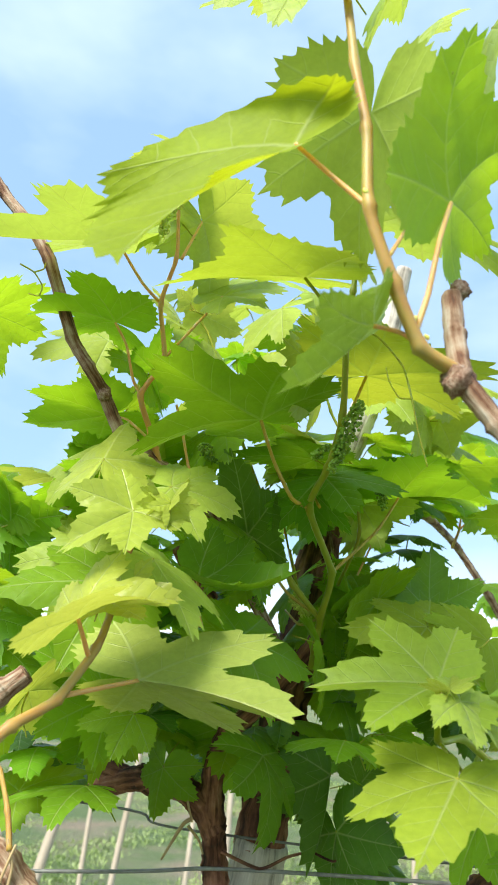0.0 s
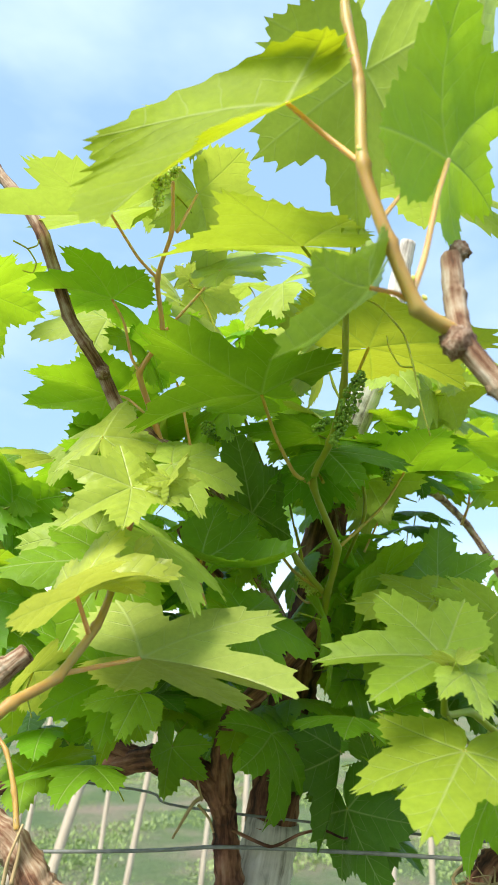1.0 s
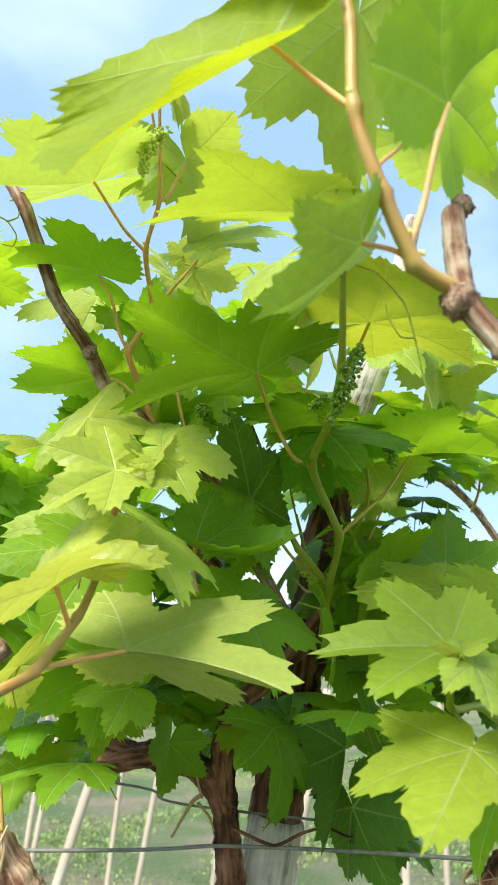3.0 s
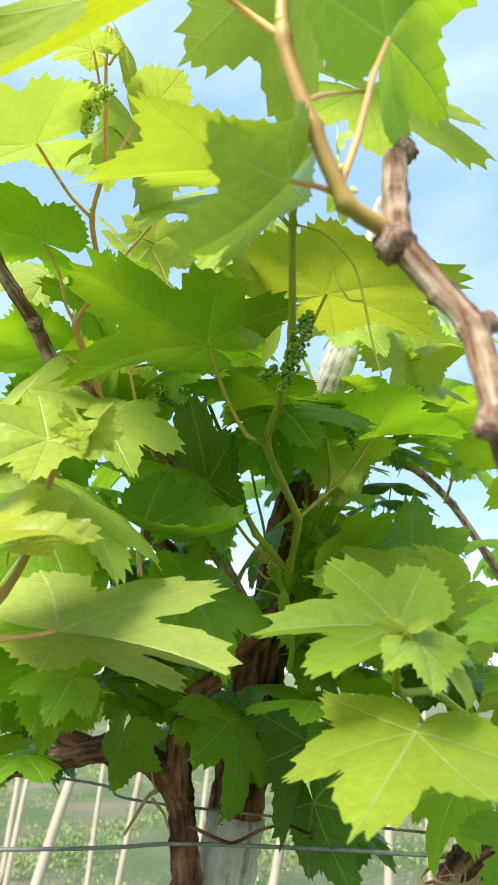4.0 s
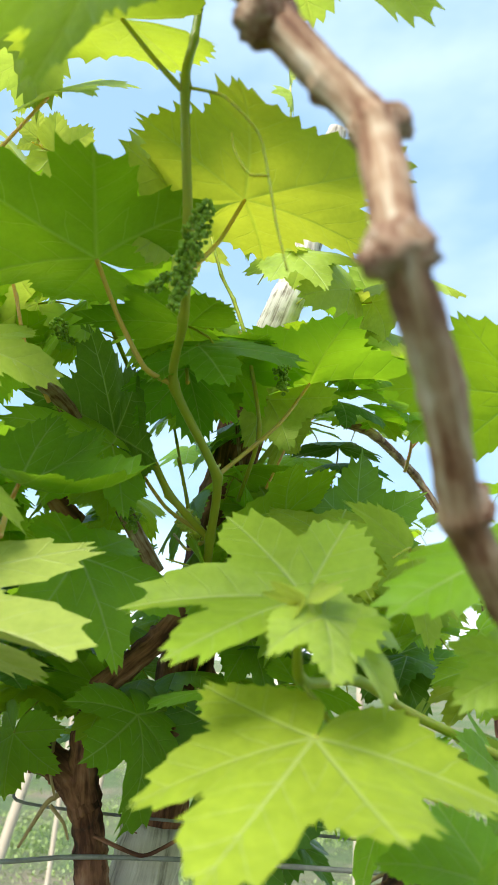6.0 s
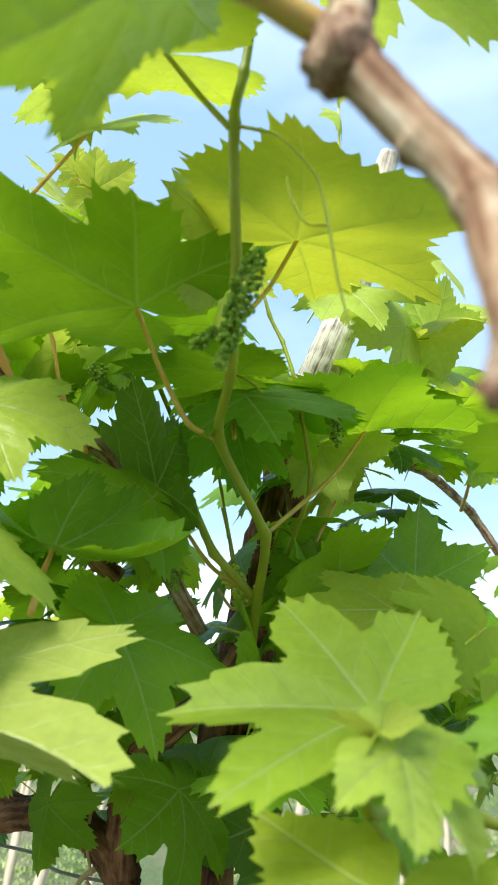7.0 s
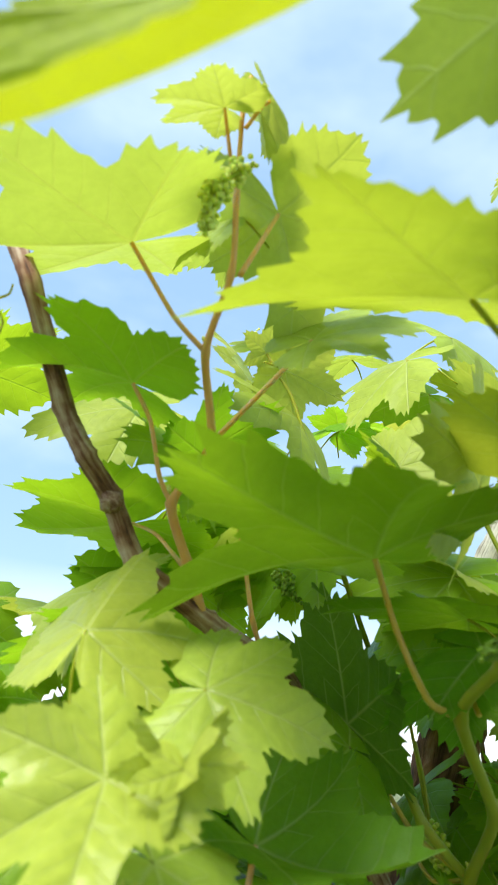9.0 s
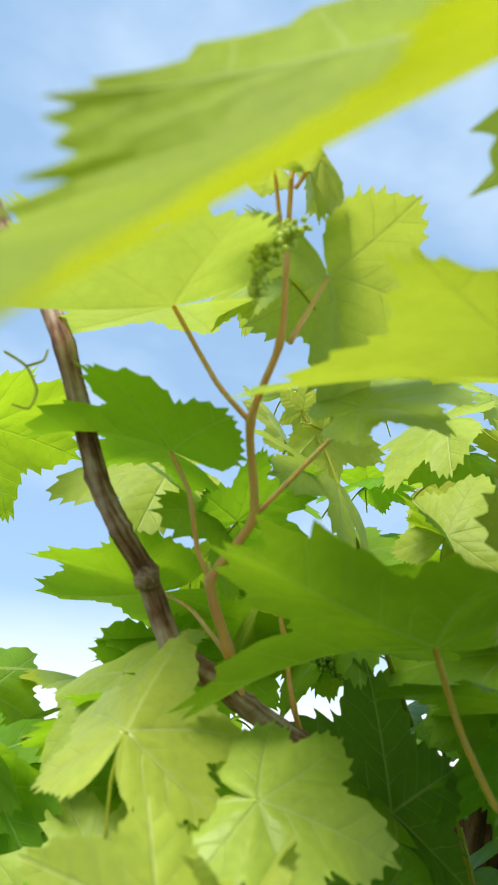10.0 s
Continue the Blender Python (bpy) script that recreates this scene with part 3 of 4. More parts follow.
stem(shoot_right, "petiole", RED, .0022, .0017, [(0.095, 0.400, 1.513), (0.104, 0.400, 1.540), (0.114, 0.402, 1.582), (0.125, 0.409, 1.616)])
stem(shoot_right, "petiole", RED, .0018, .0014, [(0.101, 0.402, 1.503), (0.087, 0.405, 1.515), (0.070, 0.403, 1.518)])
stem(shoot_right, "petiole", RED, .0017, .0014, [(0.075, 0.391, 1.555), (0.089, 0.420, 1.588), (0.130, 0.533, 1.697)])
stem(shoot_centre, "petiole", OLIVESTEM, .0024, .0018, [(0.058, 0.757, 1.488), (0.038, 0.735, 1.493), (0.018, 0.720, 1.528), (0.003, 0.698, 1.565)])
stem(shoot_centre, "petiole", OLIVESTEM, .0022, .0016, [(0.090, 0.836, 1.433), (0.145, 0.850, 1.486), (0.175, 0.862, 1.531)])
stem(shoot_centre, "petiole", OLIVESTEM, .0020, .0016, [(0.075, 0.660, 1.531), (0.087, 0.675, 1.556), (0.096, 0.690, 1.578), (0.113, 0.702, 1.620)])
stem(shoot_centre, "petiole", OLIVESTEM, .0022, .0016, [(0.083, 0.893, 1.388), (0.041, 0.880, 1.415), (-0.006, 0.876, 1.481)])
stem(shoot_left, "petiole", RED, .0018, .0014, [(-0.104, 0.660, 1.675), (-0.123, 0.645, 1.691), (-0.149, 0.623, 1.727)])
stem(shoot_left, "petiole", RED, .0018, .0014, [(-0.127, 0.717, 1.597), (-0.135, 0.710, 1.612), (-0.142, 0.695, 1.643), (-0.154, 0.683, 1.664)])
stem(shoot_left, "petiole", RED, .0018, .0014, [(-0.102, 0.700, 1.632), (-0.042, 0.686, 1.701)])
stem(shoot_left, "petiole", RED, .0018, .0013, [(-0.082, 0.628, 1.708), (-0.064, 0.631, 1.755)])
stem(shoot_left, "petiole", RED, .0014, .001, [(-0.091, 0.605, 1.770), (-0.095, 0.587, 1.794)])
stem(shoot_left, "petiole", RED, .0014, .001, [(-0.084, 0.600, 1.792), (-0.076, 0.600, 1.809), (-0.072, 0.602, 1.815)])
stem(shoot_left, "petiole", RED, .0018, .0013, [(-0.109, 0.760, 1.551), (-0.150, 0.780, 1.591), (-0.181, 0.812, 1.608)])
stem(spur_low, "petiole", RED, .0022, .0017, [(-0.137, 0.570, 1.293), (-0.091, 0.627, 1.306)])
stem(spur_low, "petiole", RED, .0024, .0018, [(-0.047, 0.700, 1.357), (-0.057, 0.740, 1.384), (-0.057, 0.758, 1.406)])
stem(spur_low, "petiole", RED, .0022, .0016, [(-0.124, 0.585, 1.319), (-0.131, 0.562, 1.348)])
stem(shoot_centre, "petiole", GREEN, .0020, .0015, [(0.075, 0.580, 1.612), (0.058, 0.575, 1.630), (0.038, 0.570, 1.655)])
stem(shoot_centre, "petiole", OLIVESTEM, .0018, .0014, [(0.069, 0.757, 1.490), (0.063, 0.808, 1.523)])
stem(shoot_centre, "petiole", OLIVESTEM, .0018, .0014, [(0.083, 0.893, 1.388), (0.060, 0.920, 1.381), (0.043, 0.950, 1.401)])
stem(spur_right, "petiole", GREEN, .0016, .0014, [(0.146, 0.600, 1.270), (0.159, 0.585, 1.250), (0.149, 0.561, 1.247)])
stem(shoot_centre, "tendril", GREEN, .0011, .0007, [(0.077, 0.581, 1.615), (0.102, 0.570, 1.598), (0.122, 0.565, 1.568), (0.128, 0.560, 1.534), (0.132, 0.560, 1.506), (0.138, 0.560, 1.477)])
stem(shoot_centre, "tendril", GREEN, .0009, .0006, [(0.128, 0.560, 1.536), (0.117, 0.560, 1.537), (0.109, 0.560, 1.552), (0.107, 0.560, 1.564)])
stem(shoot_left, "tendril", GREEN, .0009, .0006, [(-0.240, 0.620, 1.692), (-0.225, 0.620, 1.683), (-0.215, 0.620, 1.668), (-0.217, 0.620, 1.657), (-0.227, 0.620, 1.659)])
stem(shoot_left, "tendril", GREEN, .0009, .0006, [(-0.225, 0.620, 1.683), (-0.216, 0.620, 1.687), (-0.215, 0.620, 1.694)])
stem(vine, "shoot", GREEN, .0024, .0012, [(0.005, 0.880, 1.540), (-0.025, 0.840, 1.607), (-0.042, 0.830, 1.661), (-0.053, 0.820, 1.691), (-0.067, 0.815, 1.725), (-0.086, 0.810, 1.754), (-0.099, 0.810, 1.779)])
stem(vine, "bark_strip", TWINE, .003, .0015, [(-0.047, 1.000, 1.159), (-0.074, 1.000, 1.145), (-0.087, 1.000, 1.126), (-0.100, 1.000, 1.104)])
stem(vine, "bark_strip", TWINE, .002, .0012, [(-0.071, 0.990, 1.204), (-0.071, 0.985, 1.173), (-0.064, 0.985, 1.148)])
stem(vine, "bark_strip", TWINE, .002, .0012, [(-0.069, 0.985, 1.144), (-0.055, 0.985, 1.129), (-0.049, 0.985, 1.114)])
knot = Vector((0.222, 0.805, 1.106))
for turn_no in range(6):
    rise = (turn_no - 2.5) * 0.0042
    loop = [knot + Vector((0.004, 0.016, rise)) + Vector((0.0300 * math.cos(q), 0.0300 * math.sin(q), 0.006 * math.sin(q + turn_no * 1.3) + 0.011 * math.cos(q))) for q in (0.63 * i + turn_no for i in range(11))]
    stem(vine_right, "twine", TWINE, .0017, .0014, loop, "frayed straw-coloured twine")
fray = random.Random(31)
for strand in range(22):
    way = Vector((fray.gauss(-0.4, 0.7), fray.gauss(-0.5, 0.25), fray.gauss(0.35, 0.7))).normalized()
    bend = Vector((fray.uniform(-1, 1), fray.uniform(-1, 1), fray.uniform(-1, 0.4))) * 0.010
    far = fray.uniform(0.012, 0.034)
    start = knot + Vector((fray.uniform(-0.008, 0.010), -0.012, fray.uniform(-0.008, 0.008)))
    stem(vine_right, "straw_tie", TWINE, .0011, .0004, [start, start + way * far * 0.5 + bend, start + way * far - bend * 0.4])
stem(vine_left, "straw_tie", TWINE, .002, .001, [(-0.206, 0.720, 1.119), (-0.202, 0.720, 1.148), (-0.209, 0.720, 1.170)])
stem(vine_left, "straw_tie", TWINE, .002, .001, [(-0.213, 0.720, 1.118), (-0.209, 0.715, 1.140), (-0.201, 0.720, 1.166)])
stem(vine_left, "shoot", TAN, .003, .002, [(-0.206, 0.720, 1.161), (-0.215, 0.730, 1.191), (-0.230, 0.740, 1.223), (-0.246, 0.750, 1.237)])
stem(vine, "tendril", OLDBARK, .0022, .0012, [(-0.028, 1.000, 1.115), (0.020, 1.000, 1.098), (0.054, 1.000, 1.112), (0.082, 1.000, 1.118), (0.109, 1.000, 1.109), (0.130, 1.000, 1.119)])
stem(vine, "shoot", RED, .0016, .001, [(0.136, 0.950, 1.449), (0.158, 0.950, 1.494), (0.182, 0.970, 1.528), (0.213, 0.980, 1.559)])
stem(vine, "shoot", GREEN, .0018, .0013, [(0.046, 0.930, 1.476), (0.053, 0.930, 1.449), (0.058, 0.930, 1.422), (0.064, 0.950, 1.393)])
stem(vine, "shoot", BARK, .0024, .0018, [(0.101, 1.000, 1.570), (0.105, 1.000, 1.523), (0.113, 1.000, 1.457), (0.115, 1.000, 1.411)])
stem(vine, "shoot", TAN, .0014, .001, [(0.102, 0.950, 1.542), (0.130, 0.950, 1.551), (0.153, 0.950, 1.560)])
stem(vine, "shoot", GREEN, .0016, .0012, [(0.031, 0.950, 1.555), (0.042, 0.950, 1.498), (0.056, 0.950, 1.435), (0.063, 0.960, 1.397)])
stem(vine_far, "trunk", BARK, .028, .010, [(0.582, 1.560, -0.030), (0.612, 1.550, 0.500), (0.562, 1.530, 1.000), (0.532, 1.500, 1.403)])

leaf(shoot_left, "yellow", (-0.149, 0.623, 1.727), (160, -146, -66), 0.135, 1.00, -0.55, 0.16, -0.38, lobes=(0.03, 0.02, 0.04, -0.01), calm=0.6, stalk=False)
leaf(shoot_left, "green", (-0.154, 0.683, 1.664), (16, -14, 106), 0.087, 1.04, -0.49, 0.03, 0.66, lobes=(0.05, 0.01, 0.04, 0.00), calm=0.6, stalk=False)
leaf(shoot_left, "yellow", (-0.042, 0.686, 1.701), (-156, 162, 93), 0.076, 1.06, -0.55, 0.36, 0.55, lobes=(0.00, -0.13, 0.08, 0.04), calm=0.6, stalk=False)
leaf(shoot_left, "yellow", (-0.185, 0.798, 1.702), (-26, -48, 138), 0.098, 1.00, 0.20, 0.20, 0.39)
leaf(shoot_left, "green", (-0.181, 0.812, 1.608), (-6, -6, 72), 0.111, 1.01, -0.40, 0.10, -0.22, lobes=(-0.06, 0.00, 0.08, 0.00), calm=0.6, stalk=False)
leaf(shoot_left, "yellow", (-0.064, 0.631, 1.755), (166, 146, 157), 0.098, 1.02, -0.04, -0.97, 0.71, lobes=(-0.18, 0.05, 0.13, -0.00), calm=0.6, stalk=False)
leaf(shoot_left, "young", (-0.095, 0.587, 1.794), (169, -166, -50), 0.044, 1.03, -0.19, -0.07, 0.37, lobes=(-0.00, 0.02, 0.04, 0.00), calm=0.6, stalk=False)
leaf(shoot_left, "young", (-0.072, 0.602, 1.815), (-43, 36, -59), 0.055, 1.03, 0.03, 0.17, 0.40, lobes=(0.01, -0.01, 0.00, -0.00), calm=0.6, stalk=False)
leaf(shoot_centre, "mature", (0.003, 0.698, 1.565), (-1, 14, 143), 0.155, 0.87, -0.32, -0.24, -0.30, lobes=(-0.42, -0.37, -0.10, 0.22), calm=0.8, stalk=False, cut=0.22)
leaf(shoot_right, "waxy", (0.070, 0.403, 1.518), (111, -147, -46), 0.074, 1.00, -1.33, 0.66, -0.58, lobes=(0.08, 0.10, -0.45, -0.24), calm=0.6, stalk=False)
leaf(shoot_centre, "lime", (0.113, 0.702, 1.620), (174, -153, 61), 0.136, 0.99, -0.56, 0.18, 0.32, lobes=(-0.16, -0.12, 0.02, 0.00), calm=0.7, stalk=False)
leaf(shoot_centre, "green", (0.175, 0.862, 1.531), (-176, -174, 66), 0.122, 1.05, -0.56, -0.32, 0.47, lobes=(-0.10, -0.05, 0.05, 0.13), calm=0.6, stalk=False)
leaf(shoot_centre, "dark", (-0.008, 0.872, 1.481), (-113, -171, -44), 0.110, 1.05, 0.10, 0.24, 0.15, lobes=(-0.00, -0.05, 0.00, -0.00), calm=0.6, cut=0.05, stalk=False)
leaf(shoot_centre, "mature", (0.075, 0.777, 1.531), (173, 144, 70), 0.092, 1.03, 0.03, 0.10, 0.34, lobes=(0.01, -0.00, 0.00, -0.00), calm=0.6)
leaf(spur_low, "pale", (-0.090, 0.624, 1.306), (172, -122, 94), 0.136, 0.98, -0.72, -1.48, 0.58, lobes=(0.03, 0.09, 0.00, -0.07), calm=0.6, stalk=False, cut=0.32)
leaf(spur_low, "young", (-0.103, 0.597, 1.441), (-44, -48, 165), 0.067, 0.98, -0.52, -0.18, 0.37, calm=2.0)
leaf(spur_low, "young", (-0.080, 0.671, 1.483), (-22, 68, -117), 0.073, 1.07, 0.38, -0.27, 0.85, lobes=(-0.05, 0.07, 0.00, 0.00), calm=1.7)
leaf(spur_low, "young", (-0.113, 0.592, 1.364), (25, 65, -81), 0.058, 1.06, 0.10, -0.76, 0.59, calm=2.0)
leaf(spur_low, "young", (-0.131, 0.562, 1.348), (-132, 138, 106), 0.077, 1.11, -0.15, -0.80, 1.02, lobes=(-0.09, -0.00, 0.07, 0.20), calm=1.7, stalk=False)
leaf(spur_low, "mature", (-0.057, 0.758, 1.406), (-24, 16, -98), 0.105, 1.08, -0.76, -0.35, -1.04, lobes=(0.03, 0.00, 0.15, 0.03), calm=0.6, stalk=False)
leaf(spur_low, "yellow", (-0.088, 0.639, 1.408), (-27, 31, -76), 0.097, 1.01, 0.10, 0.16, 0.33, lobes=(-0.00, -0.00, -0.00, -0.00), calm=0.6)
leaf(spur_right, "lime", (0.149, 0.561, 1.247), (154, 158, -41), 0.100, 0.99, 0.79, -0.50, -0.05, lobes=(0.37, -0.09, -0.12, 0.24), calm=0.6, stalk=False, cut=0.16)
leaf(spur_right, "young", (0.154, 0.559, 1.299), (149, 171, 69), 0.053, 1.04, -0.30, 0.27, 0.92, lobes=(0.04, 0.14, 0.00, -0.12), calm=0.6, cut=0.2, stalk=False)
leaf(spur_right, "lime", (0.149, 0.605, 1.311), (5, -39, 81), 0.097, 1.08, -0.36, -0.25, 0.32, lobes=(0.02, 0.06, 0.00, 0.03), calm=0.6, cut=0.26, stalk=False)
leaf(spur_right, "mature", (0.229, 0.953, 1.408), (111, -9, -172), 0.089, 1.02, 0.09, 0.04, 0.29, lobes=(-0.00, 0.01, -0.00, 0.00), calm=0.6, cut=0.08)
leaf(cordon, "mature", (0.019, 0.925, 1.230), (-53, -15, -122), 0.103, 0.94, -0.04, 0.23, 1.05, lobes=(-0.03, 0.13, 0.07, -0.09), calm=0.6, stalk=False, cut=0.25)
leaf(cordon, "dark", (0.113, 0.998, 1.141), (-83, 33, 132), 0.106, 1.01, 0.20, 0.17, 0.35)
leaf(cordon, "dark", (0.106, 0.998, 1.205), (-90, -16, -115), 0.112, 1.00, 0.70, 0.70, 0.38)
leaf(cordon, "green", (-0.241, 0.850, 1.192), (31, 27, -62), 0.078, 0.97, 0.04, 0.00, 0.56)
leaf(cordon, "green", (-0.100, 0.951, 1.211), (-93, -15, 158), 0.066, 1.00, 0.50, 0.49, 0.43)
leaf(cordon, "green", (-0.149, 0.900, 1.265), (-26, 48, 101), 0.085, 1.00, 0.20, 0.20, 0.40)
leaf(cordon, "green", (0.106, 0.851, 1.254), (6, -9, 112), 0.074, 0.99, 0.17, 0.20, 0.44)
leaf(shoot_right, "olive", (0.018, 0.394, 1.646), (-15, 36, 59), 0.175, 0.90, -1.26, 1.71, 1.75, lobes=(-0.34, 0.74, -0.96, -0.01), calm=0.3, cut=-0.06, halves=(1, 0.72), heel=0.55, stalk=False)
leaf(shoot_right, "green", (0.125, 0.409, 1.616), (68, 4, -83), 0.102, 1.08, 0.44, -0.94, 0.98, lobes=(-0.12, 0.04, -0.00, -0.03), calm=0.6, stalk=False)
leaf(shoot_right, "yellow", (0.077, 0.432, 1.712), (-72, 40, -56), 0.115, 0.99, 0.68, -0.09, -0.27, lobes=(-0.08, -0.14, -0.01, 0.10), calm=0.6, stalk=False)
leaf(shoot_right, "yellow", (0.130, 0.533, 1.697), (-8, 29, -74), 0.118, 1.03, 0.10, 0.14, 0.30, lobes=(0.00, -0.00, 0.00, -0.00), calm=0.6, stalk=False)
leaf(shoot_left, "green", (-0.136, 0.780, 1.655), (-12, -52, 179), 0.085, 1.00, 0.20, 0.20, 0.40)
leaf(shoot_left, "green", (-0.126, 0.782, 1.656), (51, -27, -111), 0.073, 1.00, 0.20, 0.19, 0.40)
leaf(shoot_left, "young", (-0.146, 0.660, 1.506), (53, 3, -6), 0.085, 1.00, 0.50, 0.50, 0.40)
leaf(shoot_left, "green", (-0.195, 0.880, 1.559), (31, 46, 177), 0.085, 1.00, 0.20, 0.20, 0.40)
leaf(shoot_centre, "mature", (0.063, 0.808, 1.523), (-24, 4, -15), 0.077, 1.00, 0.57, 0.44, 0.65, lobes=(0.03, -0.13, -0.04, 0.06), calm=0.6, stalk=False)
leaf(shoot_centre, "green", (0.066, 0.838, 1.591), (-7, -47, 93), 0.101, 0.97, 0.05, 0.20, 0.42)
leaf(shoot_centre, "green", (0.093, 0.851, 1.553), (-4, -21, -87), 0.081, 1.00, 0.20, 0.26, 0.37)
leaf(shoot_centre, "green", (-0.025, 0.951, 1.472), (-90, 3, -142), 0.049, 1.00, 0.20, 0.20, 0.51)
leaf(cordon, "yellow", (-0.167, 0.751, 1.430), (-11, -66, 110), 0.079, 1.01, 0.20, 0.11, 0.45)
leaf(cordon, "green", (-0.160, 0.798, 1.519), (-3, 29, 91), 0.098, 0.99, 0.27, 0.20, 0.36)
leaf(cordon, "green", (-0.305, 0.800, 1.474), (41, 38, -32), 0.085, 1.00, 0.20, 0.20, 0.40)
leaf(cordon, "green", (-0.317, 0.750, 1.707), (24, -49, -37), 0.085, 1.00, 0.20, 0.20, 0.40)
leaf(shoot_centre, "lime", (0.038, 0.570, 1.655), (-178, -174, -86), 0.135, 0.99, 0.08, -0.44, 0.38, lobes=(0.13, 0.03, -0.08, 0.04), calm=0.6, stalk=False)
leaf(cordon, "green", (-0.137, 0.717, 1.398), (-4, -53, 122), 0.109, 1.00, 0.20, 0.20, 0.38)
leaf(cordon, "green", (-0.150, 0.818, 1.289), (52, -45, 84), 0.102, 1.01, 0.20, 0.14, 0.36)
leaf(cordon, "green", (-0.115, 0.777, 1.275), (-10, -53, 122), 0.059, 1.00, 0.20, 0.20, 0.38)
leaf(cordon, "green", (-0.036, 1.000, 1.255), (-22, 50, 32), 0.085, 1.00, 0.20, 0.20, 0.40)
leaf(shoot_centre, "green", (-0.006, 0.848, 1.465), (23, -51, 105), 0.098, 1.00, 0.20, 0.19, 0.39)
leaf(cordon, "green", (-0.013, 0.805, 1.336), (73, -46, 74), 0.062, 1.00, 0.20, 0.13, 0.38)
leaf(cordon, "green", (-0.011, 0.777, 1.354), (-23, 52, -83), 0.105, 1.02, 0.23, 0.20, 0.37)
leaf(cordon, "green", (0.085, 0.880, 1.345), (-74, 42, -84), 0.085, 1.00, 0.20, 0.20, 0.40)
leaf(shoot_left, "young", (-0.107, 0.850, 1.760), (42, -36, 123), 0.060, 1.00, 0.20, 0.20, 0.40)
leaf(shoot_left, "young", (-0.073, 0.810, 1.746), (-22, -50, -47), 0.051, 1.00, 0.20, 0.20, 0.40)
leaf(shoot_left, "young", (-0.089, 0.810, 1.762), (24, 49, 151), 0.030, 1.00, 0.20, 0.20, 0.40)
leaf(shoot_left, "green", (0.021, 0.800, 1.661), (15, -52, 152), 0.050, 1.00, 0.20, 0.20, 0.40)
leaf(shoot_centre, "yellow", (0.165, 0.980, 1.528), (-28, -47, 63), 0.085, 1.00, 0.20, 0.20, 0.40)
leaf(shoot_centre, "green", (0.140, 0.950, 1.426), (42, 37, -31), 0.085, 1.00, 0.20, 0.20, 0.40)
leaf(spur_right, "green", (0.154, 0.900, 1.413), (-11, 52, 125), 0.085, 1.00, 0.20, 0.20, 0.40)
leaf(spur_right, "green", (0.249, 0.562, 1.332), (-21, -33, 118), 0.077, 1.00, 0.20, 0.25, 0.36)
leaf(spur_right, "yellow", (0.255, 0.581, 1.279), (-21, -47, 130), 0.047, 0.95, 0.20, 0.21, 0.44)
leaf(spur_right, "green", (0.242, 0.622, 1.174), (-14, 15, 129), 0.077, 0.99, -0.65, -0.94, -0.00, lobes=(0.00, -0.15, 0.05, 0.04), calm=0.6, cut=0.2, stalk=False)
leaf(spur_right, "green", (0.308, 0.800, 1.199), (-63, -64, -134), 0.085, 1.00, 0.20, 0.20, 0.40)
leaf(spur_right, "green", (0.219, 0.750, 1.195), (-24, -49, 55), 0.085, 1.00, 0.20, 0.20, 0.40)
leaf(spur_right, "yellow", (0.237, 0.750, 1.357), (-22, 50, -11), 0.085, 1.00, 0.20, 0.20, 0.40)
leaf(shoot_left, "yellow", (-0.180, 0.750, 1.542), (3, -53, 50), 0.085, 1.00, 0.20, 0.20, 0.40)
leaf(vine_left, "green", (-0.316, 0.850, 1.529), (43, 35, 22), 0.085, 1.00, 0.20, 0.20, 0.40)
leaf(vine_left, "green", (-0.301, 0.850, 1.493), (21, 50, -109), 0.085, 1.00, 0.20, 0.20, 0.40)
leaf(vine_left, "green", (-0.274, 0.800, 1.469), (11, -52, -125), 0.085, 1.00, 0.20, 0.20, 0.40)
leaf(shoot_centre, "green", (0.084, 0.900, 1.550), (-3, -53, 76), 0.085, 1.00, 0.20, 0.20, 0.40)
leaf(shoot_centre, "green", (-0.061, 0.900, 1.603), (-15, -52, 66), 0.085, 1.00, 0.20, 0.20, 0.40)
leaf(shoot_centre, "yellow", (0.068, 0.738, 1.627), (110, -83, 54), 0.096, 1.02, 0.20, -0.13, 0.48)
leaf(shoot_right, "yellow", (0.033, 0.400, 1.813), (-15, -52, 98), 0.086, 1.00, 0.20, 0.20, 0.40)
leaf(shoot_right, "yellow", (0.106, 0.420, 1.848), (-53, -6, 108), 0.085, 1.00, 0.20, 0.20, 0.40)
leaf(shoot_right, "young", (0.149, 0.500, 1.882), (27, -48, 7), 0.050, 1.00, 0.20, 0.20, 0.40)
leaf(shoot_right, "pale", (0.176, 0.440, 1.807), (-42, -55, 63), 0.087, 1.01, 0.27, 0.20, 0.41)
leaf(shoot_left, "young", (-0.081, 0.620, 1.826), (-32, -45, -160), 0.050, 1.00, 0.20, 0.20, 0.40)
leaf(shoot_left, "yellow", (-0.097, 0.660, 1.777), (34, -44, 22), 0.060, 1.00, 0.20, 0.20, 0.40)
leaf(shoot_centre, "yellow", (0.027, 0.850, 1.781), (5, -53, 49), 0.085, 1.00, 0.20, 0.20, 0.40)
leaf(shoot_centre, "yellow", (0.069, 0.880, 1.823), (14, 52, -36), 0.085, 1.00, 0.20, 0.20, 0.40)
leaf(shoot_centre, "green", (0.051, 0.900, 1.774), (-34, -43, 158), 0.085, 1.00, 0.20, 0.20, 0.40)
leaf(shoot_left, "green", (-0.041, 0.860, 1.616), (-6, -53, 61), 0.085, 1.00, 0.20, 0.20, 0.40)
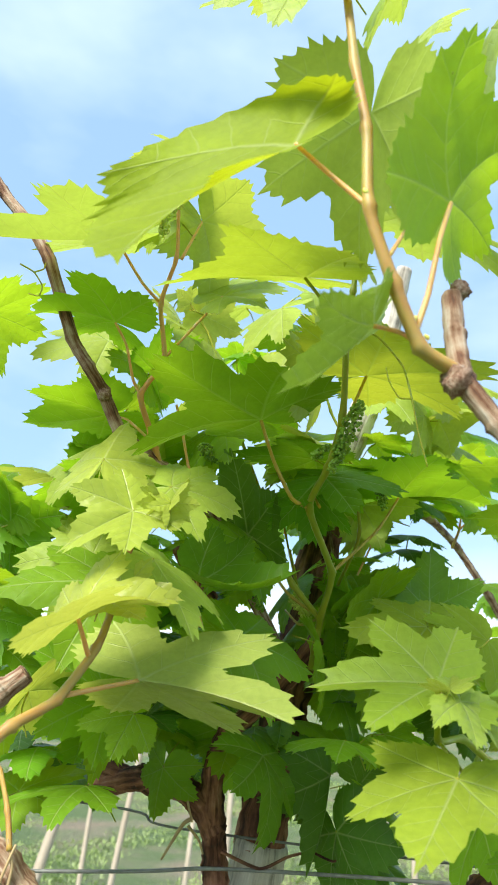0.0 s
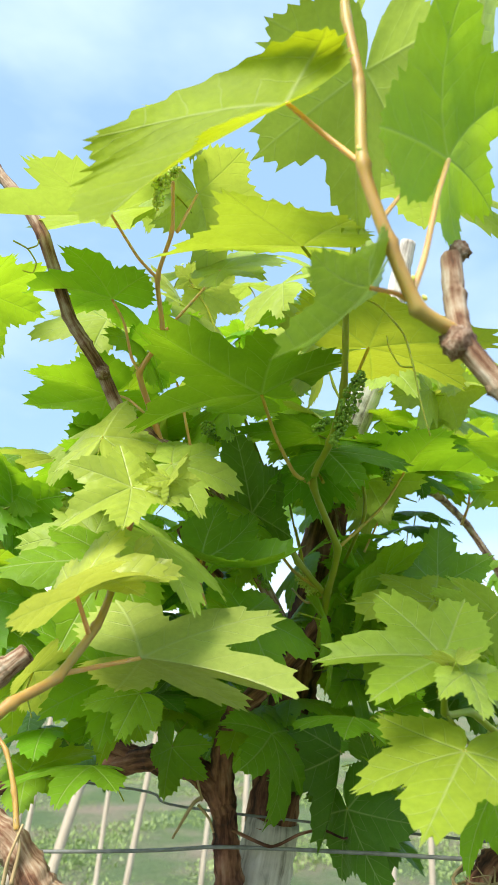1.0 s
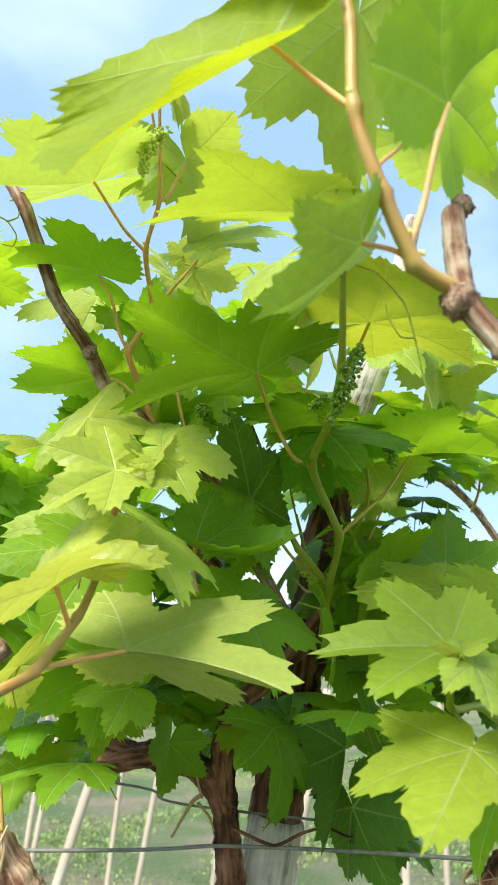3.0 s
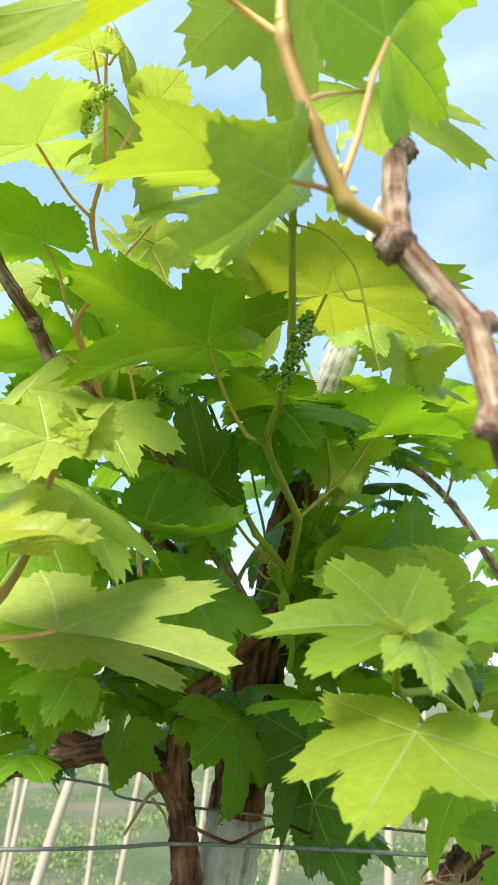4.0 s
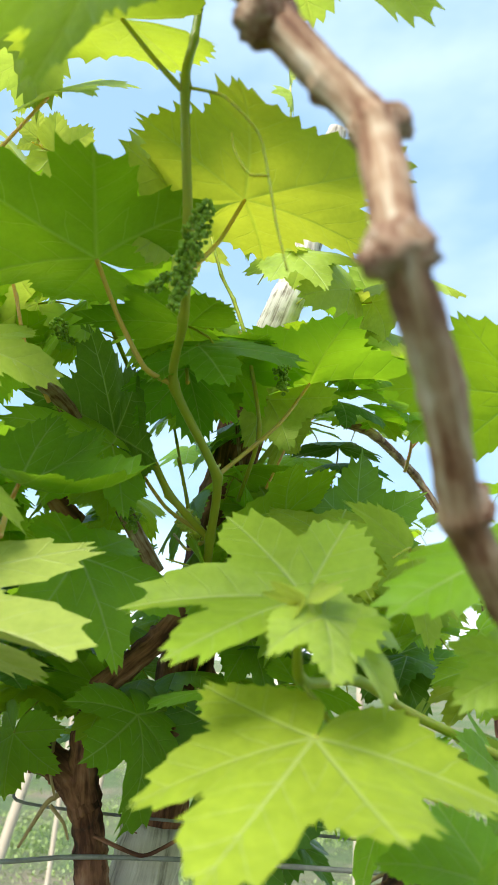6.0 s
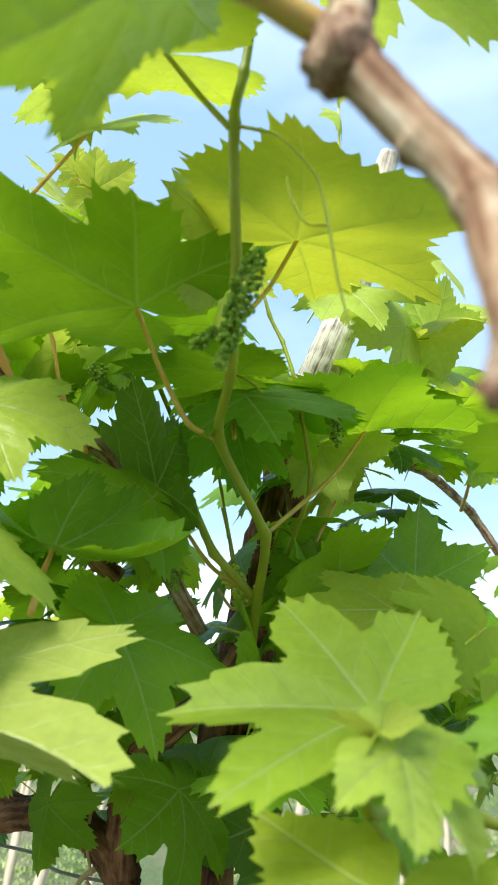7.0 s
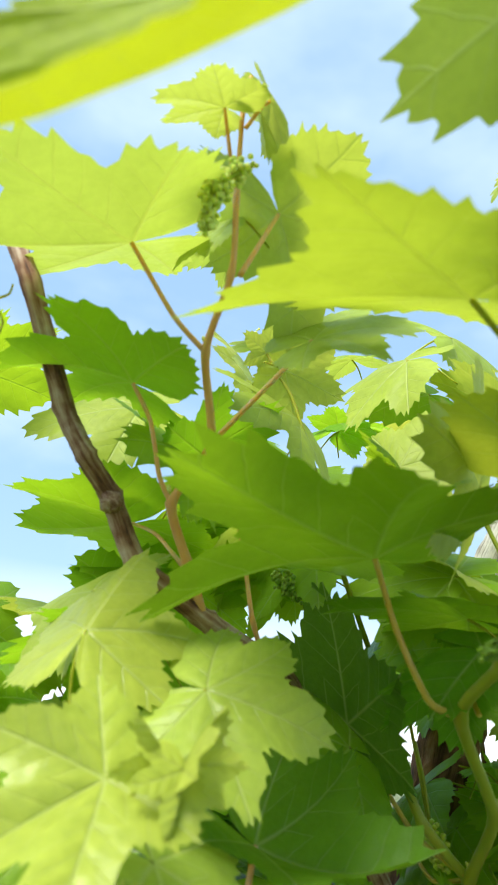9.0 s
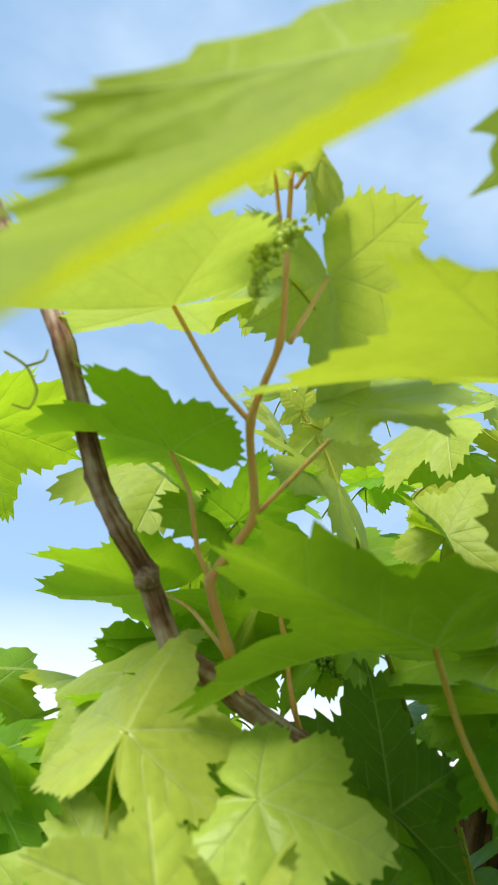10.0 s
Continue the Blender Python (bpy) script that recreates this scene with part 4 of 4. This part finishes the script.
leaf(shoot_left, "green", (-0.053, 0.860, 1.659), (35, -43, 20), 0.085, 1.00, 0.20, 0.20, 0.40)
leaf(shoot_left, "yellow", (-0.059, 0.820, 1.706), (-15, -52, 173), 0.085, 1.00, 0.20, 0.20, 0.40)
leaf(shoot_centre, "green", (0.059, 0.980, 1.443), (-42, -36, 75), 0.085, 1.00, 0.20, 0.20, 0.40)
leaf(shoot_centre, "green", (0.085, 0.980, 1.413), (-44, -33, 84), 0.085, 1.00, 0.20, 0.20, 0.40)
leaf(shoot_centre, "green", (0.108, 0.950, 1.396), (-7, -53, -28), 0.085, 1.00, 0.20, 0.20, 0.40)
leaf(shoot_centre, "green", (0.123, 1.000, 1.440), (-29, -46, 62), 0.085, 1.00, 0.20, 0.20, 0.40)
leaf(shoot_centre, "green", (-0.022, 0.960, 1.367), (19, -51, 41), 0.085, 1.00, 0.20, 0.20, 0.40)
leaf(shoot_centre, "yellow", (0.021, 0.803, 1.663), (71, 15, -29), 0.069, 0.96, 0.15, 0.20, 0.29)
leaf(shoot_centre, "yellow", (0.105, 0.850, 1.738), (16, 51, 24), 0.085, 1.00, 0.20, 0.20, 0.40)
leaf(shoot_left, "green", (-0.174, 0.900, 1.651), (44, -33, -76), 0.085, 1.00, 0.20, 0.20, 0.40)
leaf(shoot_left, "green", (-0.166, 0.950, 1.619), (12, -52, -38), 0.085, 1.00, 0.20, 0.20, 0.40)
leaf(shoot_left, "yellow", (-0.103, 0.900, 1.632), (-46, 30, 103), 0.085, 1.00, 0.20, 0.20, 0.40)
leaf(shoot_left, "green", (-0.159, 0.920, 1.586), (31, -46, -133), 0.085, 1.00, 0.20, 0.20, 0.40)
leaf(cordon, "yellow", (-0.216, 0.751, 1.293), (58, -19, -90), 0.077, 1.00, 0.22, 0.20, 0.36)
leaf(cordon, "green", (-0.306, 0.850, 1.372), (-10, 52, -118), 0.085, 1.00, 0.20, 0.20, 0.40)
leaf(cordon, "green", (-0.286, 0.900, 1.287), (-24, -49, -17), 0.085, 1.00, 0.20, 0.20, 0.40)
leaf(cordon, "green", (-0.338, 0.950, 1.333), (-13, 52, -47), 0.085, 1.00, 0.20, 0.20, 0.40)
leaf(cordon, "green", (-0.304, 0.800, 1.492), (-24, -49, -86), 0.085, 1.00, 0.20, 0.20, 0.40)
leaf(cordon, "yellow", (-0.315, 0.850, 1.437), (6, 53, -38), 0.085, 1.00, 0.20, 0.20, 0.40)
leaf(spur_low, "young", (-0.073, 0.600, 1.449), (78, -22, -108), 0.032, 1.00, 0.80, 0.80, 0.40)
leaf(spur_low, "young", (-0.079, 0.600, 1.449), (74, -44, 102), 0.028, 1.00, 0.80, 0.80, 0.40)
leaf(spur_low, "young", (-0.071, 0.595, 1.448), (-70, -28, -109), 0.030, 1.00, 0.70, 0.70, 0.40)
leaf(spur_right, "young", (0.146, 0.560, 1.306), (-43, 66, -42), 0.028, 1.00, 0.80, 0.80, 0.40)
leaf(spur_right, "young", (0.147, 0.560, 1.307), (56, -57, -61), 0.025, 1.00, 0.80, 0.80, 0.40)

leaf(shoot_centre, "mature", (0.066, 0.779, 1.550), (-174, 174, -81), 0.088, 1.03, 0.06, 0.06, 0.29, lobes=(0.00, 0.00, 0.00, 0.00), calm=0.6)
leaf(spur_right, "green", (0.319, 0.718, 1.467), (-164, 153, -96), 0.095, 1.03, 0.06, 0.10, 0.29, lobes=(0.01, -0.00, 0.00, -0.00), calm=0.6, stalk=False)

# leaves in the second rank, behind the shoots; dark ones carry shade in their colour
leaf(shoot_centre, "green", (0.221, 1.012, 1.723), (-19, 2, 250), 0.095, 1.05, 0.17, 0.35, 0.39)
leaf(shoot_centre, "yellow", (0.259, 1.005, 1.658), (-9, 7, 260), 0.080, 1.06, 0.08, 0.38, 0.66)
leaf(shoot_centre, "green", (0.237, 1.078, 1.656), (-16, -12, 240), 0.085, 1.03, 0.37, 0.23, 0.18)
leaf(shoot_centre, "green", (0.333, 1.161, 1.667), (4, -24, 250), 0.090, 1.01, 0.38, 0.07, 0.23)
leaf(shoot_centre, "green", (0.276, 1.152, 1.598), (-16, 3, 200), 0.090, 1.05, 0.19, 0.03, 0.66)
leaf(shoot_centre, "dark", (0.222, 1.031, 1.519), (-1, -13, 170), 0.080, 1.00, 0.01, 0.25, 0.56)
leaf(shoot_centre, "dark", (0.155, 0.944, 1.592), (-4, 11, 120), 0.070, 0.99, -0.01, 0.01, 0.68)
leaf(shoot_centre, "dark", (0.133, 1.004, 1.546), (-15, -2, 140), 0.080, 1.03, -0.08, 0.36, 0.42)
leaf(shoot_centre, "yellow", (0.359, 1.326, 1.643), (-22, -5, 220), 0.090, 0.99, 0.07, 0.39, 0.36)
leaf(shoot_centre, "green", (0.448, 1.336, 1.689), (1, -5, 180), 0.090, 0.99, 0.05, 0.30, 0.16)
leaf(shoot_centre, "green", (0.424, 1.254, 1.744), (-26, 27, 250), 0.085, 1.01, -0.06, 0.25, 0.42)
leaf(shoot_centre, "green", (0.185, 1.071, 1.674), (-0, -11, 220), 0.070, 1.02, 0.09, 0.15, 0.30)
leaf(cordon, "green", (-0.243, 0.851, 1.281), (-3, 32, 204), 0.085, 0.96, 0.01, -0.06, 0.33)
leaf(cordon, "green", (-0.185, 0.888, 1.270), (-28, -20, 200), 0.080, 1.02, 0.14, 0.15, 0.46)
leaf(cordon, "green", (-0.164, 0.812, 1.204), (2, 2, 110), 0.085, 0.97, 0.25, 0.06, 0.55)
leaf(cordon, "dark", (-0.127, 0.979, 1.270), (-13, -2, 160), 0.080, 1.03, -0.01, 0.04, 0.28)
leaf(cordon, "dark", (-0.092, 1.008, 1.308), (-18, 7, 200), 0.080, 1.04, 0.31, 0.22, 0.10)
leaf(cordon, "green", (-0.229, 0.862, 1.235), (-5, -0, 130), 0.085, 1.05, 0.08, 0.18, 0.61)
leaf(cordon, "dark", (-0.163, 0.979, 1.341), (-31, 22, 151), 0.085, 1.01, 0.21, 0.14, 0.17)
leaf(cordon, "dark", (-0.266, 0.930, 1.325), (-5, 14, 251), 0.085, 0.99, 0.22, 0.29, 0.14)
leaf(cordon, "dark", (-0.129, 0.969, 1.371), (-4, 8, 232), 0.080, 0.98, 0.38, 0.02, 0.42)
leaf(cordon, "green", (-0.290, 0.862, 1.344), (-24, 16, 240), 0.080, 1.04, 0.10, 0.28, 0.33)
leaf(cordon, "green", (-0.240, 0.861, 1.458), (-21, -4, 110), 0.090, 0.99, 0.29, -0.07, 0.66)
leaf(cordon, "green", (-0.260, 0.856, 1.501), (-3, -10, 100), 0.085, 1.02, 0.29, 0.21, 0.63)
leaf(cordon, "green", (-0.197, 0.871, 1.486), (-9, -7, 130), 0.085, 0.99, 0.04, 0.14, 0.55)
leaf(cordon, "yellow", (-0.249, 0.876, 1.548), (9, 3, 120), 0.080, 1.06, 0.23, -0.06, 0.48)
leaf(cordon, "green", (-0.182, 0.862, 1.586), (-17, -12, 150), 0.070, 1.06, 0.14, 0.37, 0.11)
leaf(cordon, "green", (-0.291, 0.804, 1.402), (-3, -16, 264), 0.085, 0.98, 0.10, -0.03, 0.12)
leaf(cordon, "green", (0.174, 0.979, 1.173), (-12, -39, 200), 0.075, 0.96, 0.21, 0.03, 0.64)
leaf(cordon, "dark", (0.161, 1.028, 1.115), (-10, -17, 180), 0.070, 1.05, 0.17, 0.24, 0.59)
leaf(cordon, "green", (-0.056, 0.898, 1.367), (-19, 15, 270), 0.070, 0.97, 0.36, 0.15, 0.65)
leaf(cordon, "dark", (-0.062, 0.952, 1.316), (6, -21, 216), 0.070, 0.96, 0.34, 0.05, 0.59)
leaf(cordon, "dark", (-0.083, 0.969, 1.410), (-29, 2, 130), 0.080, 1.04, 0.05, 0.14, 0.58)
leaf(cordon, "green", (-0.014, 0.950, 1.428), (7, 2, 180), 0.050, 1.01, 0.37, 0.29, 0.70)
leaf(cordon, "dark", (-0.004, 0.989, 1.363), (-6, -2, 218), 0.060, 1.05, 0.36, 0.03, 0.25)
leaf(shoot_left, "green", (-0.209, 0.916, 1.484), (-12, 0, 120), 0.080, 0.97, 0.25, 0.06, 0.60)
leaf(shoot_left, "yellow", (-0.238, 0.885, 1.513), (-3, -7, 100), 0.080, 0.99, -0.08, -0.02, 0.59)
leaf(shoot_left, "green", (-0.256, 0.917, 1.453), (-12, 14, 121), 0.080, 1.00, 0.22, 0.17, 0.38)
leaf(shoot_left, "green", (-0.085, 0.926, 1.599), (-14, -2, 200), 0.070, 0.99, 0.13, 0.24, 0.54)
leaf(shoot_left, "green", (-0.037, 0.979, 1.704), (-13, 17, 200), 0.080, 0.98, 0.07, 0.28, 0.55)
leaf(shoot_left, "green", (0.013, 1.006, 1.728), (-16, 8, 257), 0.080, 0.97, 0.35, 0.35, 0.67)
leaf(shoot_left, "yellow", (0.031, 1.061, 1.807), (19, 2, 250), 0.080, 1.01, 0.32, 0.06, 0.55)
leaf(shoot_left, "green", (-0.033, 1.017, 1.785), (-3, -13, 227), 0.060, 1.02, 0.02, -0.07, 0.30)

leaf(shoot_centre, "green", (0.204, 1.160, 1.813), (-21, 3, 250), 0.085, 1.02, 0.29, 0.26, 0.65)
leaf(spur_right, "green", (0.306, 1.217, 1.819), (-7, 3, 240), 0.085, 0.95, 0.12, 0.14, 0.14)
leaf(spur_right, "yellow", (0.381, 1.252, 1.868), (-13, 33, 260), 0.085, 1.06, 0.29, 0.06, 0.52)
leaf(spur_right, "green", (0.389, 1.308, 1.789), (-18, 21, 250), 0.090, 0.98, 0.29, 0.39, 0.69)
leaf(spur_right, "green", (0.261, 1.224, 1.734), (-13, -5, 220), 0.080, 1.03, 0.18, 0.36, 0.15)
leaf(shoot_centre, "green", (0.245, 1.225, 1.636), (-23, -24, 157), 0.080, 1.04, -0.00, -0.07, 0.18)
leaf(spur_right, "dark", (0.223, 1.084, 1.511), (-6, 1, 180), 0.085, 0.97, 0.09, 0.21, 0.57)
leaf(shoot_centre, "green", (0.187, 1.172, 1.544), (-20, -13, 150), 0.070, 1.03, 0.06, -0.01, 0.46)
leaf(spur_right, "green", (0.462, 1.513, 1.777), (-24, -4, 250), 0.095, 0.97, 0.28, 0.24, 0.58)
leaf(spur_right, "green", (0.526, 1.624, 1.739), (-1, -13, 130), 0.095, 0.95, -0.01, 0.29, 0.42)
leaf(shoot_centre, "dark", (0.172, 1.127, 1.635), (-28, 32, 170), 0.075, 1.02, 0.06, 0.26, 0.11)
leaf(shoot_centre, "dark", (0.204, 1.147, 1.665), (-12, 8, 200), 0.075, 0.96, 0.35, 0.20, 0.57)
leaf(shoot_left, "yellow", (-0.157, 0.950, 1.997), (-23, 2, 90), 0.080, 1.04, 0.21, 0.16, 0.43)
leaf(shoot_left, "green", (-0.138, 0.928, 1.742), (-24, 7, 192), 0.080, 0.99, 0.23, 0.14, 0.55)
leaf(shoot_left, "yellow", (-0.131, 1.024, 1.895), (-7, 3, 215), 0.075, 1.05, 0.07, 0.27, 0.61)
leaf(shoot_left, "green", (-0.155, 0.981, 1.670), (-13, -15, 180), 0.080, 1.04, 0.06, 0.01, 0.56)
leaf(shoot_left, "green", (-0.036, 1.011, 1.788), (-14, 13, 183), 0.080, 0.97, 0.19, 0.18, 0.41)
leaf(shoot_left, "yellow", (-0.025, 1.074, 1.907), (-9, -0, 151), 0.070, 1.01, 0.18, 0.26, 0.70)

leaf(spur_right, "lime", (0.186, 0.790, 1.372), (0, -42, 92), 0.092, 1.05, 0.10, 0.05, 0.25, calm=0.8)
leaf(spur_right, "lime", (0.189, 0.840, 1.362), (4, 36, -84), 0.088, 1.05, 0.10, 0.05, 0.25, calm=0.8)
leaf(shoot_centre, "green", (-0.011, 0.860, 1.440), (-78, 6, 184), 0.044, 1.15, 0.10, 0.15, 0.30, stalk=False, cut=0.0)
stem(branch_back, "twig", TAN, .0030, .0016, [(0.358, 1.300, 1.560), (0.355, 1.240, 1.578), (0.352, 1.200, 1.612)], "short bare twig")
stem(branch_back, "twig", TAN, .0018, .0010, [(0.355, 1.240, 1.578), (0.366, 1.230, 1.590), (0.378, 1.220, 1.600)])

# a thin young shoot rising further back
shoot_far = stem(vine_far, "shoot", YOUNGSTEM, .0022, .0012, [(0.200, 1.180, 1.780), (0.182, 1.160, 1.950), (0.177, 1.150, 2.090), (0.177, 1.150, 2.180), (0.181, 1.150, 2.262)], "pale young shoot")
for place, turn, size in (((0.174, 1.145, 2.246), (-62, 10, 160), 0.034), ((0.183, 1.150, 2.258), (-50, -20, 250), 0.030), ((0.176, 1.150, 2.180), (-70, 20, 120), 0.050), ((0.178, 1.148, 2.130), (-66, -15, 230), 0.044), ((0.180, 1.150, 2.060), (-40, 12, 265), 0.060), ((0.180, 1.150, 2.262), (-80, 0, 190), 0.022)):
    leaf(shoot_far, "young", place, turn, size, 1.0, 0.5, 0.5, 0.6, stalk=False)


def axil_bud(parent, place, size, tilt):
    """A small pointed bud in the angle between a shoot and a leaf stalk."""
    egg = bmesh.new()
    bmesh.ops.create_icosphere(egg, subdivisions=2, radius=1.0)
    turn = pose(*place, *tilt)
    verts = [turn @ (Vector((v.co.x * 0.62, v.co.y * 0.62, v.co.z * (1.25 if v.co.z > 0 else 0.8))) * size) for v in egg.verts]
    faces = [[v.index for v in f.verts] for f in egg.faces]
    egg.free()
    return mesh_part("bud", verts, faces, [YOUNGSTEM], parent, "small pale green bud")


for parent, place, size, tilt in ((shoot_right, (0.064, 0.384, 1.603), 0.0027, (0, -35, 0)), (shoot_right, (0.094, 0.397, 1.520), 0.0029, (0, 30, 0)), (shoot_right, (0.102, 0.399, 1.509), 0.0023, (0, -40, 0)), (shoot_left, (-0.128, 0.713, 1.604), 0.0026, (0, -25, 0)), (shoot_left, (-0.104, 0.697, 1.640), 0.0022, (0, 35, 0)), (shoot_left, (-0.105, 0.657, 1.682), 0.0023, (0, -30, 0)), (shoot_centre, (0.057, 0.754, 1.497), 0.0027, (0, -30, 0)), (shoot_centre, (0.092, 0.834, 1.442), 0.0023, (0, 35, 0)), (shoot_centre, (0.081, 0.890, 1.397), 0.0022, (0, -35, 0)), (shoot_centre, (0.075, 0.579, 1.621), 0.0021, (0, -30, 0))):
    axil_bud(parent, place, size, tilt)

bud_cluster(shoot_centre, [(0.090, 0.605, 1.546), (0.082, 0.615, 1.525), (0.075, 0.628, 1.506), (0.069, 0.640, 1.497)], 0.0080, 0.0019, 330, "green flower cluster in tight bud")
bud_cluster(shoot_centre, [(0.054, 0.640, 1.510), (0.064, 0.638, 1.517)], 0.0055, 0.0017, 60)
bud_cluster(shoot_left, [(-0.079, 0.590, 1.754), (-0.094, 0.592, 1.738), (-0.097, 0.595, 1.716)], 0.008, 0.0020, 220, "light green flower cluster in tight bud", YOUNGBUD)
bud_cluster(shoot_centre, [(0.004, 0.888, 1.418), (0.010, 0.888, 1.395)], 0.010, 0.0020, 90)
bud_cluster(shoot_centre, [(0.146, 0.818, 1.530), (0.148, 0.818, 1.508)], 0.008, 0.0019, 80)
bud_cluster(shoot_centre, [(0.055, 0.920, 1.413), (0.068, 0.920, 1.391)], 0.011, 0.0020, 150, material=YOUNGBUD)
bud_cluster(shoot_left, [(-0.104, 0.820, 1.788), (-0.089, 0.820, 1.769), (-0.077, 0.820, 1.752)], 0.007, 0.0013, 70, "thin pale young flower cluster", YOUNGBUD)
bud_cluster(shoot_centre, [(-0.065, 0.850, 1.583), (-0.050, 0.850, 1.568)], 0.009, 0.0020, 80)


# foliage further along the row and in the shade behind, too deep to tell apart
OPENINGS = [((0.06, 0.30, 1.32), (0.172, 1.02, 1.69), 0.030), ((0.06, 0.30, 1.32), (0.40, 1.40, 1.58), 0.040), ((0.03, 0.30, 1.30), (0.06, 1.40, 1.55), 0.030), ((0.02, 0.30, 1.28), (0.00, 1.40, 1.46), 0.028)]


def in_opening(p):
    """Whether a place lies in one of the gaps where the post, the far cane and the sky show through the leaves."""
    for a, b, r in OPENINGS:
        a, b = Vector(a), Vector(b)
        u = max(0.0, min(1.0, (p - a).dot(b - a) / (b - a).length_squared))
        if (p - a - (b - a) * u).length < r:
            return True
    return False


def scatter(parent, seed, count, lo, hi, sizes, kinds):
    rnd = random.Random(seed)
    for _ in range(count):
        p = tuple(rnd.uniform(a, b) for a, b in zip(lo, hi))
        turn, size = (rnd.gauss(-10, 28), rnd.gauss(0, 28), rnd.uniform(90, 270)), rnd.uniform(*sizes)
        kind, bends = rnd.choice(kinds), (rnd.uniform(0.05, 0.4), rnd.uniform(0.05, 0.4), rnd.uniform(0.1, 0.8))
        at = pose(*p, *turn)
        if not any(in_opening(at @ (Vector(q) * size)) for q in ((0, 0, 0), (0, 0.5, 0), (0, 1, 0), (0.7, 0.4, 0), (-0.7, 0.4, 0), (0.6, -0.2, 0), (-0.6, -0.2, 0))):
            leaf(parent, kind, p, turn, size, 1.0, *bends)


# the dark kind brings part of the inner shade as leaf colour
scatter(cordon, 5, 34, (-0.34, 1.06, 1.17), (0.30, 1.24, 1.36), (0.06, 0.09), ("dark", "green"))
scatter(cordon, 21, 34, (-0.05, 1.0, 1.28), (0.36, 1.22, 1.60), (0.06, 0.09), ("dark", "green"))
scatter(cordon, 9, 12, (-0.14, 0.98, 1.24), (0.18, 1.06, 1.37), (0.055, 0.08), ("green",))
scatter(shoot_centre, 12, 24, (-0.01, 0.84, 1.53), (0.30, 1.05, 1.73), (0.06, 0.09), ("green", "yellow"))
scatter(shoot_left, 13, 14, (-0.20, 0.92, 1.38), (0.0, 1.08, 1.57), (0.06, 0.085), ("green",))
scatter(shoot_centre, 14, 10, (0.11, 0.94, 1.36), (0.24, 1.05, 1.54), (0.055, 0.08), ("green",))
scatter(spur_right, 15, 26, (0.14, 0.86, 1.16), (0.52, 1.2, 1.38), (0.06, 0.09), ("green", "green", "yellow"))
scatter(branch_back, 6, 30, (0.26, 1.15, 1.38), (0.75, 1.9, 1.62), (0.06, 0.095), ("green", "green", "yellow"))
scatter(vine_left, 7, 40, (-0.85, 0.95, 1.20), (-0.30, 1.7, 1.50), (0.06, 0.095), ("green", "green", "yellow"))
bud_scar(cane_right, (0.121, 0.409, 1.485), 0.0105, 1)
bud_scar(cane_right, (0.157, 0.385, 1.382), 0.0108, 2, (1.0, 0.9, 0.95))
bud_scar(cane_right, (0.162, 0.405, 1.439), 0.0070, 3)
bud_scar(cane_right, (0.138, 0.445, 1.571), 0.0075, 4)
bud_scar(cane_right, (0.186, 0.435, 1.324), 0.0085, 7)
bud_scar(cane_left, (-0.163, 0.709, 1.592), 0.0080, 5)
